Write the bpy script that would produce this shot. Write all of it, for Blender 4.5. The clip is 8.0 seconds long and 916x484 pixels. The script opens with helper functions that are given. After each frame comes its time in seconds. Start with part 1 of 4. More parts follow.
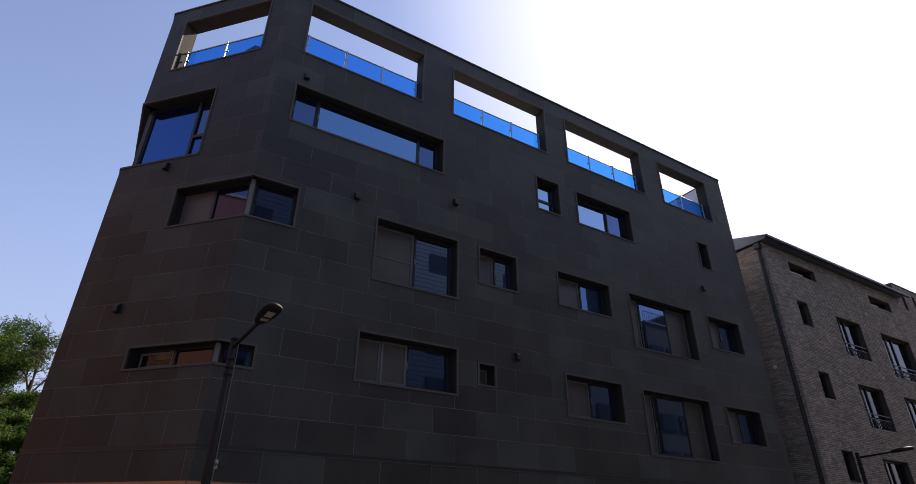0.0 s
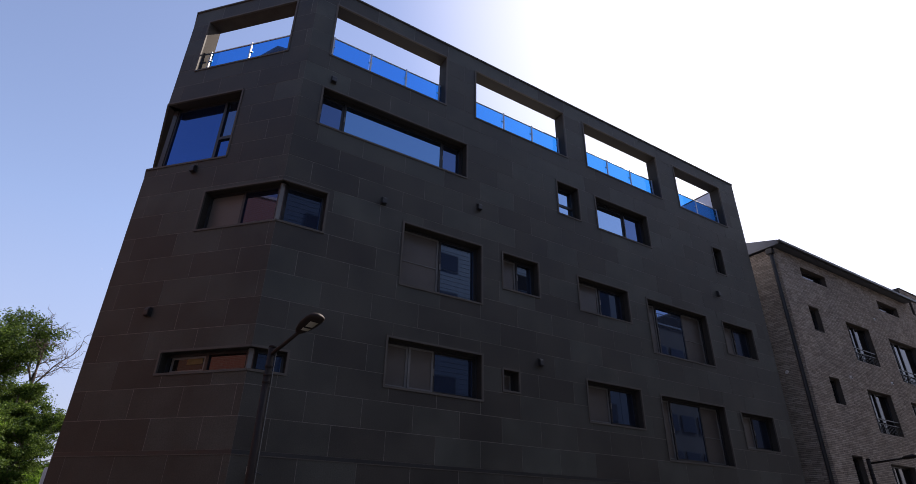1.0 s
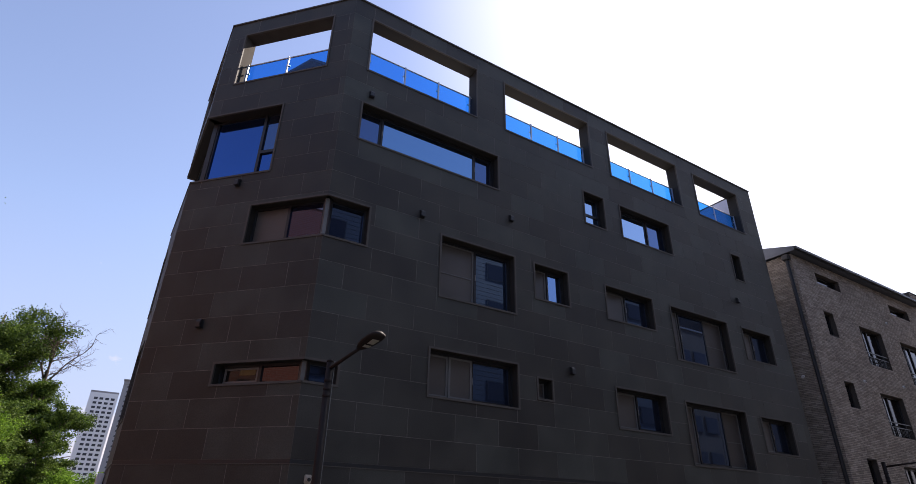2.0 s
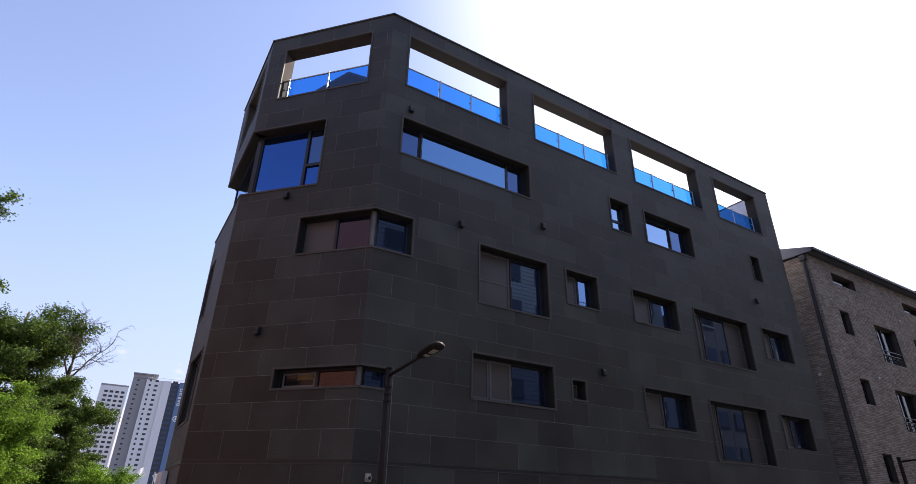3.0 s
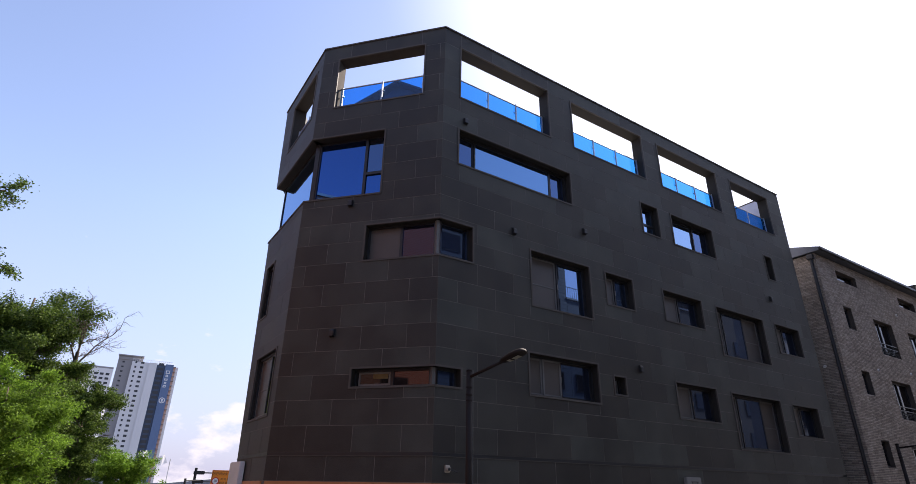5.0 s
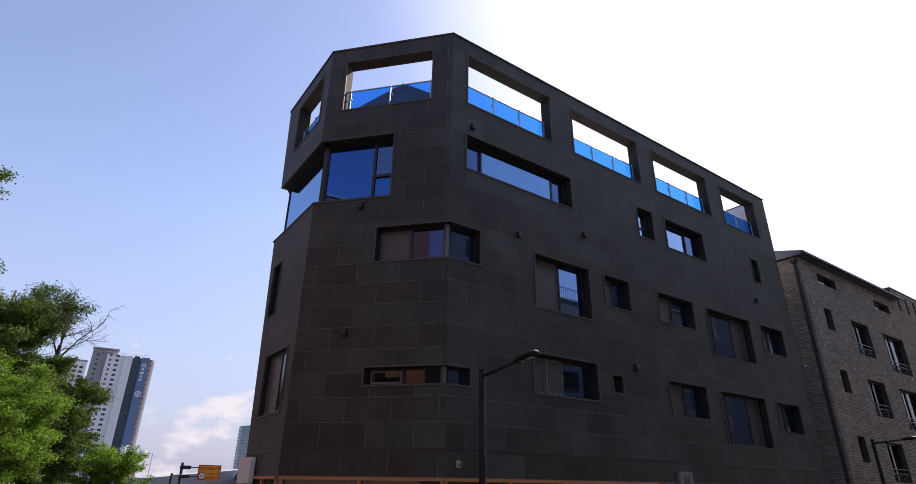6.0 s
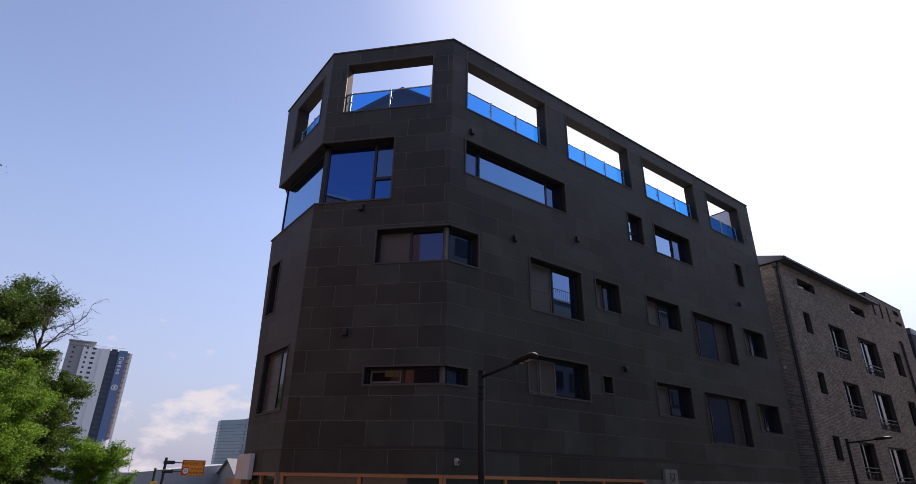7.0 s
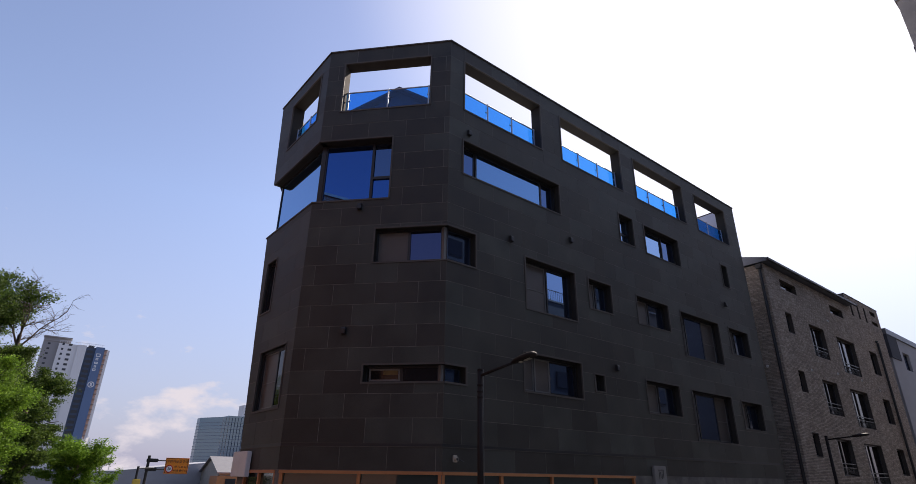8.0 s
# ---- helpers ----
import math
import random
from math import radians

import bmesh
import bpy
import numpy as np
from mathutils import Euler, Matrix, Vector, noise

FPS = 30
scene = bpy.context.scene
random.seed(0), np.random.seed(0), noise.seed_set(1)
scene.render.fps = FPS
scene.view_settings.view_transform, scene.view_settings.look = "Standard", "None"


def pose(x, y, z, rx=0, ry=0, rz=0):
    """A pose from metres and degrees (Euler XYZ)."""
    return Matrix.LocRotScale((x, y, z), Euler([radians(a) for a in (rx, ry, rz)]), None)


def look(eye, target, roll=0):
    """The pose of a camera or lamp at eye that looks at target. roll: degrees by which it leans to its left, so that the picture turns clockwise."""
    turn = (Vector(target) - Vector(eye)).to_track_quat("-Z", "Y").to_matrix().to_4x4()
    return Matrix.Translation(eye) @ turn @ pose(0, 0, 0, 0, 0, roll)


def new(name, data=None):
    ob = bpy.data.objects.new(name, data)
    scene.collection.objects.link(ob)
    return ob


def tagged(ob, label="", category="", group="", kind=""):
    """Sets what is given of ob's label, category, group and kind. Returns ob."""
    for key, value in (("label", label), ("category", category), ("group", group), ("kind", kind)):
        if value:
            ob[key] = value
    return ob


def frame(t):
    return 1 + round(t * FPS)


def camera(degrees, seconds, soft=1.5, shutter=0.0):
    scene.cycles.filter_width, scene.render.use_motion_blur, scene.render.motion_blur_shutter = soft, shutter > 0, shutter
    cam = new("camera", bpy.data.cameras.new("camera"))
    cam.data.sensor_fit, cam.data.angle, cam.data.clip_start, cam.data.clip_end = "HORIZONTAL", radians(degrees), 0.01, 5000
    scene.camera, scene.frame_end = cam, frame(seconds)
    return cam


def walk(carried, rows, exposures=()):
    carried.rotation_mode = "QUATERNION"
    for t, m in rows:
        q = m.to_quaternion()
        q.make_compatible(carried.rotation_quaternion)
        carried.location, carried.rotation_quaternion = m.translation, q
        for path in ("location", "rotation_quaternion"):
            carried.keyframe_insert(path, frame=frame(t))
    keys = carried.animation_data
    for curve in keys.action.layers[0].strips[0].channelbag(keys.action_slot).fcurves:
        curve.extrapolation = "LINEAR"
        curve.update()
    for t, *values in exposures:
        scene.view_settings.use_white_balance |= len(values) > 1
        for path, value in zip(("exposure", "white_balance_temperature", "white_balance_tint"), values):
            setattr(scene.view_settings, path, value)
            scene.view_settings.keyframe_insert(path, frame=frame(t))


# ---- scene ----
cam = camera(79.3, 8.0, soft=0.8)
PATH = [
    (0, (0.854, 0.813, 2.023), (1.773, 2.324, 2.957), 0.5),
    (0.5, (0.422, 0.814, 2.083), (1.359, 2.319, 3.009), 0.6),
    (1, (0.148, 1.06, 2.26), (1.081, 2.573, 3.175), 1.1),
    (1.5, (-0.358, 1.181, 2.398), (0.583, 2.695, 3.306), 1.2),
    (3, (-2.132, 0.902, 2.523), (-1.199, 2.439, 3.398), 1.2),
    (3.5, (-2.707, 0.894, 2.6), (-1.77, 2.439, 3.458), 1.1),
    (4, (-3.218, 0.911, 2.628), (-2.278, 2.462, 3.473), 1.2),
    (4.5, (-3.828, 0.959, 2.667), (-2.864, 2.503, 3.497), 1.1),
    (6, (-5.273, 0.963, 2.669), (-4.219, 2.461, 3.472), 0.8),
    (6.5, (-5.649, 0.926, 2.69), (-4.562, 2.404, 3.486), 0.9),
    (7, (-5.86, 0.877, 2.689), (-4.755, 2.344, 3.481), 1.0),
    (7.5, (-6.086, 0.935, 2.663), (-4.959, 2.385, 3.454), 0.9),
    (8, (-6.299, 0.975, 2.668), (-5.145, 2.407, 3.453), 0.8),
]
EXPOSURES = [(0.0, 0.6), (1.5, 0.74), (3.0, 1.02), (4.5, 1.08), (5.8, 0.78), (6.5, 0.56), (8.0, 0.48)]
walk(cam, [(t, look(eye, target, roll)) for t, eye, target, roll in PATH], [(t, e, 7050, 18) for t, e in EXPOSURES])

# ---- light ----
SUN_AZ, SUN_EL = 78.0, 46.0          # degrees from +y towards +x, and above the horizon
sun_dir = Vector((math.sin(radians(SUN_AZ)) * math.cos(radians(SUN_EL)), math.cos(radians(SUN_AZ)) * math.cos(radians(SUN_EL)), math.sin(radians(SUN_EL))))
sun = new("sun", bpy.data.lights.new("sun", "SUN"))
sun.data.energy, sun.data.angle, sun.data.color = 4.6, radians(0.6), (1.0, 0.95, 0.87)
sun.matrix_world = look((0, 0, 60), Vector((0, 0, 60)) - sun_dir)

world = bpy.data.worlds.new("sky")
scene.world = world
world.use_nodes = True
wn, wl = world.node_tree.nodes, world.node_tree.links
wn.clear()
sky = wn.new("ShaderNodeTexSky")
sky.sky_type, sky.sun_disc = "NISHITA", False
sky.sun_elevation, sky.sun_rotation = radians(SUN_EL), radians(SUN_AZ)
sky.air_density, sky.dust_density, sky.ozone_density = 1.0, 0.58, 3.5
# fair-weather clouds low over the horizon, thinning out upwards
coord = wn.new("ShaderNodeTexCoord")
split = wn.new("ShaderNodeSeparateXYZ")
wl.new(coord.outputs["Generated"], split.inputs[0])
stretch = wn.new("ShaderNodeMapping")
stretch.inputs["Scale"].default_value = (1.0, 1.0, 2.0)
stretch.inputs["Location"].default_value = (3.1, 0.4, 0.0)
wl.new(coord.outputs["Generated"], stretch.inputs[0])
puff = wn.new("ShaderNodeTexNoise")
puff.inputs["Scale"].default_value, puff.inputs["Detail"].default_value, puff.inputs["Roughness"].default_value = 6.5, 7.0, 0.58
wl.new(stretch.outputs[0], puff.inputs["Vector"])
high = wn.new("ShaderNodeMapRange")
high.inputs[1].default_value, high.inputs[2].default_value, high.inputs[3].default_value, high.inputs[4].default_value = 0.02, 0.40, 0.08, -0.19
wl.new(split.outputs[2], high.inputs[0])
lift = wn.new("ShaderNodeMath")
wl.new(puff.outputs[0], lift.inputs[0]), wl.new(high.outputs[0], lift.inputs[1])
cover = wn.new("ShaderNodeMapRange")
cover.inputs[1].default_value, cover.inputs[2].default_value, cover.inputs[3].default_value, cover.inputs[4].default_value = 0.555, 0.65, 0.0, 0.9
wl.new(lift.outputs[0], cover.inputs[0])
cloud = wn.new("ShaderNodeMix")
cloud.data_type = "RGBA"
cloud.inputs["B"].default_value = (3.6, 3.6, 3.95, 1)
# summer haze: a slightly violet air, and a pale lavender veil towards the horizon
air = wn.new("ShaderNodeMix")
air.data_type, air.blend_type = "RGBA", "MULTIPLY"
air.inputs["Factor"].default_value, air.inputs["B"].default_value = 1.0, (1.14, 1.015, 0.985, 1)
wl.new(sky.outputs[0], air.inputs["A"])
veil = wn.new("ShaderNodeMapRange")
veil.inputs[1].default_value, veil.inputs[2].default_value, veil.inputs[3].default_value, veil.inputs[4].default_value = 0.0, 0.42, 0.92, 0.0
wl.new(split.outputs[2], veil.inputs[0])
haze = wn.new("ShaderNodeMix")
haze.data_type = "RGBA"
haze.inputs["B"].default_value = (1.52, 1.75, 2.75, 1)
wl.new(veil.outputs[0], haze.inputs["Factor"]), wl.new(air.outputs["Result"], haze.inputs["A"])
wl.new(cover.outputs[0], cloud.inputs["Factor"]), wl.new(haze.outputs["Result"], cloud.inputs["A"])
# broad pale aureole of the hazy air round the sun
toward = wn.new("ShaderNodeVectorMath")
toward.operation = "DOT_PRODUCT"
toward.inputs[1].default_value = sun_dir
wl.new(coord.outputs["Generated"], toward.inputs[0])
reach = wn.new("ShaderNodeMapRange")
reach.interpolation_type = "SMOOTHSTEP"
reach.inputs[1].default_value, reach.inputs[2].default_value, reach.inputs[3].default_value, reach.inputs[4].default_value = 0.78, 0.99, 0.0, 0.8
wl.new(toward.outputs["Value"], reach.inputs[0])
aureole = wn.new("ShaderNodeMix")
aureole.data_type = "RGBA"
aureole.inputs["B"].default_value = (5.2, 5.7, 6.3, 1)
wl.new(reach.outputs[0], aureole.inputs["Factor"]), wl.new(cloud.outputs["Result"], aureole.inputs["A"])
back = wn.new("ShaderNodeBackground")
back.inputs["Strength"].default_value = 0.15
wl.new(aureole.outputs["Result"], back.inputs["Color"])
wl.new(back.outputs[0], wn.new("ShaderNodeOutputWorld").inputs[0])


# ---- materials ----
def material(name, color, rough=0.6, metal=0.0, vary=0.15, scale=3.0, bump=0.1, bump_scale=60.0, piece=0.0, spec=0.5, stain=0.0, tint=None, island=0.0):
    """A surface with patches, fine grain, relief, and where asked a tone of its own for each piece."""
    m = bpy.data.materials.new(name)
    m.use_nodes = True
    n, l = m.node_tree.nodes, m.node_tree.links
    b = n["Principled BSDF"]
    b.inputs["Metallic"].default_value, b.inputs["Specular IOR Level"].default_value = metal, spec
    tc = n.new("ShaderNodeTexCoord")
    geo = n.new("ShaderNodeNewGeometry")
    big, fine = n.new("ShaderNodeTexNoise"), n.new("ShaderNodeTexNoise")
    big.inputs["Scale"].default_value, big.inputs["Detail"].default_value = scale, 5
    fine.inputs["Scale"].default_value, fine.inputs["Detail"].default_value = bump_scale, 4
    l.new(geo.outputs["Position"], big.inputs["Vector"]), l.new(geo.outputs["Position"], fine.inputs["Vector"])
    value = n.new("ShaderNodeMapRange")
    value.inputs[1].default_value, value.inputs[2].default_value = 0.3, 0.7
    value.inputs[3].default_value, value.inputs[4].default_value = 1 - vary, 1 + vary
    l.new(big.outputs[0], value.inputs[0])
    last = value.outputs[0]
    grain = n.new("ShaderNodeMapRange")
    grain.inputs[1].default_value, grain.inputs[2].default_value, grain.inputs[3].default_value, grain.inputs[4].default_value = 0.3, 0.7, 1 - vary * 0.6, 1 + vary * 0.6
    l.new(fine.outputs[0], grain.inputs[0])
    mul = n.new("ShaderNodeMath")
    mul.operation = "MULTIPLY"
    l.new(last, mul.inputs[0]), l.new(grain.outputs[0], mul.inputs[1])
    last = mul.outputs[0]
    for amount, source in ((piece, "object"), (island, "island")):
        if amount:
            src = n.new("ShaderNodeObjectInfo").outputs["Random"] if source == "object" else geo.outputs["Random Per Island"]
            r = n.new("ShaderNodeMapRange")
            r.inputs[3].default_value, r.inputs[4].default_value = 1 - amount, 1 + amount
            l.new(src, r.inputs[0])
            k = n.new("ShaderNodeMath")
            k.operation = "MULTIPLY"
            l.new(last, k.inputs[0]), l.new(r.outputs[0], k.inputs[1])
            last = k.outputs[0]
            shade = src
    mix = n.new("ShaderNodeMix")
    mix.data_type, mix.blend_type = "RGBA", "MULTIPLY"
    mix.inputs["Factor"].default_value = 1
    mix.inputs["A"].default_value = (*color, 1)
    if tint:
        two = n.new("ShaderNodeMix")
        two.data_type = "RGBA"
        two.inputs["A"].default_value, two.inputs["B"].default_value = (*color, 1), (*tint, 1)
        l.new(shade if (piece or island) else big.outputs[0], two.inputs["Factor"])
        l.new(two.outputs["Result"], mix.inputs["A"])
    l.new(last, mix.inputs["B"])
    l.new(mix.outputs["Result"], b.inputs["Base Color"])
    rr = n.new("ShaderNodeMapRange")
    rr.inputs[3].default_value, rr.inputs[4].default_value = max(rough - 0.1, 0.02), min(rough + 0.1, 1)
    l.new(big.outputs[0], rr.inputs[0]), l.new(rr.outputs[0], b.inputs["Roughness"])
    if bump:
        bp = n.new("ShaderNodeBump")
        bp.inputs["Strength"].default_value, bp.inputs["Distance"].default_value = bump, 0.01
        l.new(fine.outputs[0], bp.inputs["Height"]), l.new(bp.outputs[0], b.inputs["Normal"])
    return m


def coated_glass(name, tint, reflect, body, rough=0.01):
    """Window glass with a reflective coating over a dark body."""
    m = bpy.data.materials.new(name)
    m.use_nodes = True
    n, l = m.node_tree.nodes, m.node_tree.links
    b = n["Principled BSDF"]
    b.inputs["Base Color"].default_value = (*body, 1)
    b.inputs["Roughness"].default_value, b.inputs["Specular IOR Level"].default_value = 0.05, 0.3
    g = n.new("ShaderNodeBsdfGlossy")
    g.inputs["Color"].default_value, g.inputs["Roughness"].default_value = (*tint, 1), rough
    wave = n.new("ShaderNodeTexNoise")
    wave.inputs["Scale"].default_value = 1.3
    geo = n.new("ShaderNodeNewGeometry")
    l.new(geo.outputs["Position"], wave.inputs["Vector"])
    bp = n.new("ShaderNodeBump")
    bp.inputs["Strength"].default_value, bp.inputs["Distance"].default_value = 0.03, 0.01
    l.new(wave.outputs[0], bp.inputs["Height"]), l.new(bp.outputs[0], g.inputs["Normal"])
    mix = n.new("ShaderNodeMixShader")
    mix.inputs[0].default_value = reflect
    l.new(b.outputs[0], mix.inputs[1]), l.new(g.outputs[0], mix.inputs[2])
    l.new(mix.outputs[0], n["Material Output"].inputs[0])
    return m


def clear_glass(name, tint, gloss=0.08):
    """Tinted sheet of glass that one sees through."""
    m = bpy.data.materials.new(name)
    m.use_nodes = True
    n, l = m.node_tree.nodes, m.node_tree.links
    n.remove(n["Principled BSDF"])
    t, g, mix = n.new("ShaderNodeBsdfTransparent"), n.new("ShaderNodeBsdfGlossy"), n.new("ShaderNodeMixShader")
    t.inputs["Color"].default_value = (*tint, 1)
    g.inputs["Roughness"].default_value = 0.02
    mix.inputs[0].default_value = gloss
    l.new(t.outputs[0], mix.inputs[1]), l.new(g.outputs[0], mix.inputs[2])
    l.new(mix.outputs[0], n["Material Output"].inputs[0])
    return m


def leaf_material(name, color, tint, glow=0.35):
    m = material(name, color, 0.6, vary=0.25, scale=0.5, bump=0, island=0.35, tint=tint, spec=0.2)
    n, l = m.node_tree.nodes, m.node_tree.links
    b = n["Principled BSDF"]
    t, mix = n.new("ShaderNodeBsdfTranslucent"), n.new("ShaderNodeMixShader")
    l.new(b.inputs["Base Color"].links[0].from_socket, t.inputs["Color"])
    mix.inputs[0].default_value = glow
    l.new(b.outputs[0], mix.inputs[1]), l.new(t.outputs[0], mix.inputs[2])
    l.new(mix.outputs[0], n["Material Output"].inputs[0])
    return m


STONE = material("dark basalt cladding", (0.043, 0.0368, 0.0295), 0.62, vary=0.36, scale=1.1, bump=0.3, bump_scale=42, piece=0.34, tint=(0.036, 0.0372, 0.031), spec=0.45)
MORTAR = material("grey joint", (0.145, 0.134, 0.118), 0.9, vary=0.35)
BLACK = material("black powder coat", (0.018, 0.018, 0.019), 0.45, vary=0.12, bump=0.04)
REVEAL = material("dark brown reveal lining", (0.032, 0.029, 0.025), 0.7, vary=0.12, bump=0.03, spec=0.22)
TERRACE_REVEAL = material("brown stone reveal", (0.062, 0.053, 0.044), 0.85, vary=0.15, spec=0.2)
TRIM = material("bronze window trim", (0.09, 0.08, 0.07), 0.65, vary=0.12, bump=0.03, spec=0.25)
SASH = material("dark sash aluminium", (0.028, 0.028, 0.03), 0.4, 0.3, vary=0.1, bump=0.02)
SASH_GREY = material("grey sash aluminium", (0.16, 0.155, 0.15), 0.42, 0.2, vary=0.1, bump=0.02)
STUCCO = material("beige stucco", (0.34, 0.25, 0.18), 0.9, vary=0.1, scale=1.2, bump=0.3, bump_scale=90)
STEEL = material("brushed steel", (0.5, 0.5, 0.51), 0.55, 1.0, vary=0.08, bump=0.02)
WHITE = material("white enamel", (0.72, 0.71, 0.70), 0.4, vary=0.05, bump=0.02)
ORANGE = material("orange shopfront frame", (0.50, 0.20, 0.075), 0.5, vary=0.1, bump=0.05)
CONCRETE = material("concrete slab", (0.33, 0.32, 0.31), 0.9, vary=0.15, bump=0.3)
ASPHALT = material("asphalt", (0.085, 0.083, 0.08), 0.9, vary=0.25, scale=0.8, bump=0.5, bump_scale=120)
ZINC = material("blue-grey zinc roof", (0.10, 0.11, 0.13), 0.45, 0.4, vary=0.12)
LAMP_PAINT = material("dark brown lamp paint", (0.016, 0.0105, 0.0085), 0.6, spec=0.25, vary=0.15, bump=0.03)
LENS = material("lamp lens", (0.6, 0.58, 0.5), 0.3, vary=0.05, bump=0)
GLASS = coated_glass("blue coated glass", (0.27, 0.54, 0.90), 0.47, (0.012, 0.014, 0.02))
GLASS_DEEP = coated_glass("deep blue coated glass", (0.045, 0.21, 0.68), 0.4, (0.008, 0.012, 0.03))
GLASS_SIDE = coated_glass("bright blue coated glass", (0.36, 0.6, 0.95), 0.68, (0.012, 0.016, 0.03))
GLASS_PALE = coated_glass("clear mirror-coated glass", (0.48, 0.7, 0.97), 0.55, (0.012, 0.016, 0.024))
GLASS_MID = coated_glass("blue-grey window glass", (0.3, 0.5, 0.85), 0.42, (0.012, 0.014, 0.02))
GLASS_DIM = coated_glass("dim window glass", (0.22, 0.42, 0.85), 0.24, (0.014, 0.016, 0.024))
GLASS_WARM = coated_glass("violet-blue coated glass", (0.15, 0.19, 0.46), 0.2, (0.01, 0.01, 0.02))
GLASS_RUDDY = coated_glass("brownish window glass", (0.36, 0.24, 0.26), 0.12, (0.012, 0.010, 0.012))
GLASS_SMOKE = coated_glass("smoky glass", (0.5, 0.38, 0.4), 0.02, (0.012, 0.010, 0.010))
SCREEN = material("insect screen over pale blind", (0.088, 0.075, 0.066), 0.4, vary=0.08, scale=2, bump=0.15, bump_scale=400)
RAILGLASS = clear_glass("blue tinted rail glass", (0.15, 0.55, 0.92))
BARK = material("bark", (0.10, 0.075, 0.055), 0.9, vary=0.3, scale=6, bump=0.5, bump_scale=25)
LEAF_DARK = leaf_material("dark green leaves", (0.034, 0.075, 0.010), (0.10, 0.15, 0.024), 0.34)
LEAF_LIGHT = leaf_material("fresh green leaves", (0.09, 0.185, 0.016), (0.16, 0.27, 0.03), 0.47)


# ---- building blocks ----
def mesh_of(name, verts, faces, mat):
    me = bpy.data.meshes.new(name)
    me.from_pydata(verts, [], faces)
    me.materials.append(mat)
    me.update()
    return me


def thing(name, label, category, at=(0, 0, 0), group="", kind=""):
    ob = new(name)
    ob.empty_display_size = 0.1
    ob.location = at
    return tagged(ob, label, category, group, kind)


def world_of(ob):
    here = ob.matrix_parent_inverse @ ob.matrix_basis
    return world_of(ob.parent) @ here if ob.parent else ob.matrix_basis.copy()


def place(ob, parent):
    """Parents ob and leaves it where it stands."""
    if parent is not None:
        ob.parent = parent
        ob.matrix_parent_inverse = world_of(parent).inverted()
    return ob


def part(name, bm, mat, parent, label="", smooth=False):
    """Links a bmesh, in world coordinates, as one mesh under a thing or a part."""
    me = bpy.data.meshes.new(name)
    bmesh.ops.recalc_face_normals(bm, faces=bm.faces[:])
    bm.to_mesh(me)
    bm.free()
    me.materials.append(mat)
    if smooth:
        for p in me.polygons:
            p.use_smooth = True
    ob = place(new(name, me), parent)
    return tagged(ob, label)


def box(x0, y0, z0, x1, y1, z1, bm=None, bevel=0.0):
    bm = bm or bmesh.new()
    r = bmesh.ops.create_cube(bm, size=1.0, matrix=Matrix.Translation(((x0 + x1) / 2, (y0 + y1) / 2, (z0 + z1) / 2)) @ Matrix.Diagonal((abs(x1 - x0), abs(y1 - y0), abs(z1 - z0), 1)))
    if bevel:
        vs = set(r["verts"])
        bmesh.ops.bevel(bm, geom=[e for e in bm.edges if e.verts[0] in vs], offset=bevel, segments=2, affect="EDGES")
    return bm


def tube(points, radii, sides=10, bm=None):
    """A round bar through the points."""
    bm = bm or bmesh.new()
    rings = []
    pts = [Vector(p) for p in points]
    for i, p in enumerate(pts):
        d = (pts[min(i + 1, len(pts) - 1)] - pts[max(i - 1, 0)]).normalized()
        q = d.to_track_quat("Z", "Y")
        r = radii[i] if hasattr(radii, "__len__") else radii
        rings.append([bm.verts.new(p + q @ Vector((r * math.cos(a), r * math.sin(a), 0))) for a in [2 * math.pi * k / sides for k in range(sides)]])
    for a, b in zip(rings, rings[1:]):
        for k in range(sides):
            bm.faces.new((a[k], a[(k + 1) % sides], b[(k + 1) % sides], b[k]))
    bm.faces.new(rings[0][::-1]), bm.faces.new(rings[-1])
    return bm


class Plane:
    """A facade: u along it, z up, d inwards from its face."""

    def __init__(self, x, y, to_x, to_y):
        self.o, end = Vector((x, y, 0)), Vector((to_x, to_y, 0))
        self.length = (end - self.o).length
        self.u = (end - self.o).normalized()
        self.inward = Vector((-self.u.y, self.u.x, 0))
        self.m = Matrix.Translation(self.o) @ Matrix(((self.u.x, self.inward.x, 0, 0), (self.u.y, self.inward.y, 0, 0), (0, 0, 1, 0), (0, 0, 0, 1)))

    def at(self, u, d, z):
        return self.o + self.u * u + self.inward * d + Vector((0, 0, z))

    def box(self, u0, d0, z0, u1, d1, z1, bm=None, bevel=0.0):
        made = box(u0, d0, z0, u1, d1, z1, None, bevel)
        made.transform(self.m)
        if bm is None:
            return made
        me = bpy.data.meshes.new("tmp")
        made.to_mesh(me)
        made.free()
        bm.from_mesh(me)
        bpy.data.meshes.remove(me)
        return bm


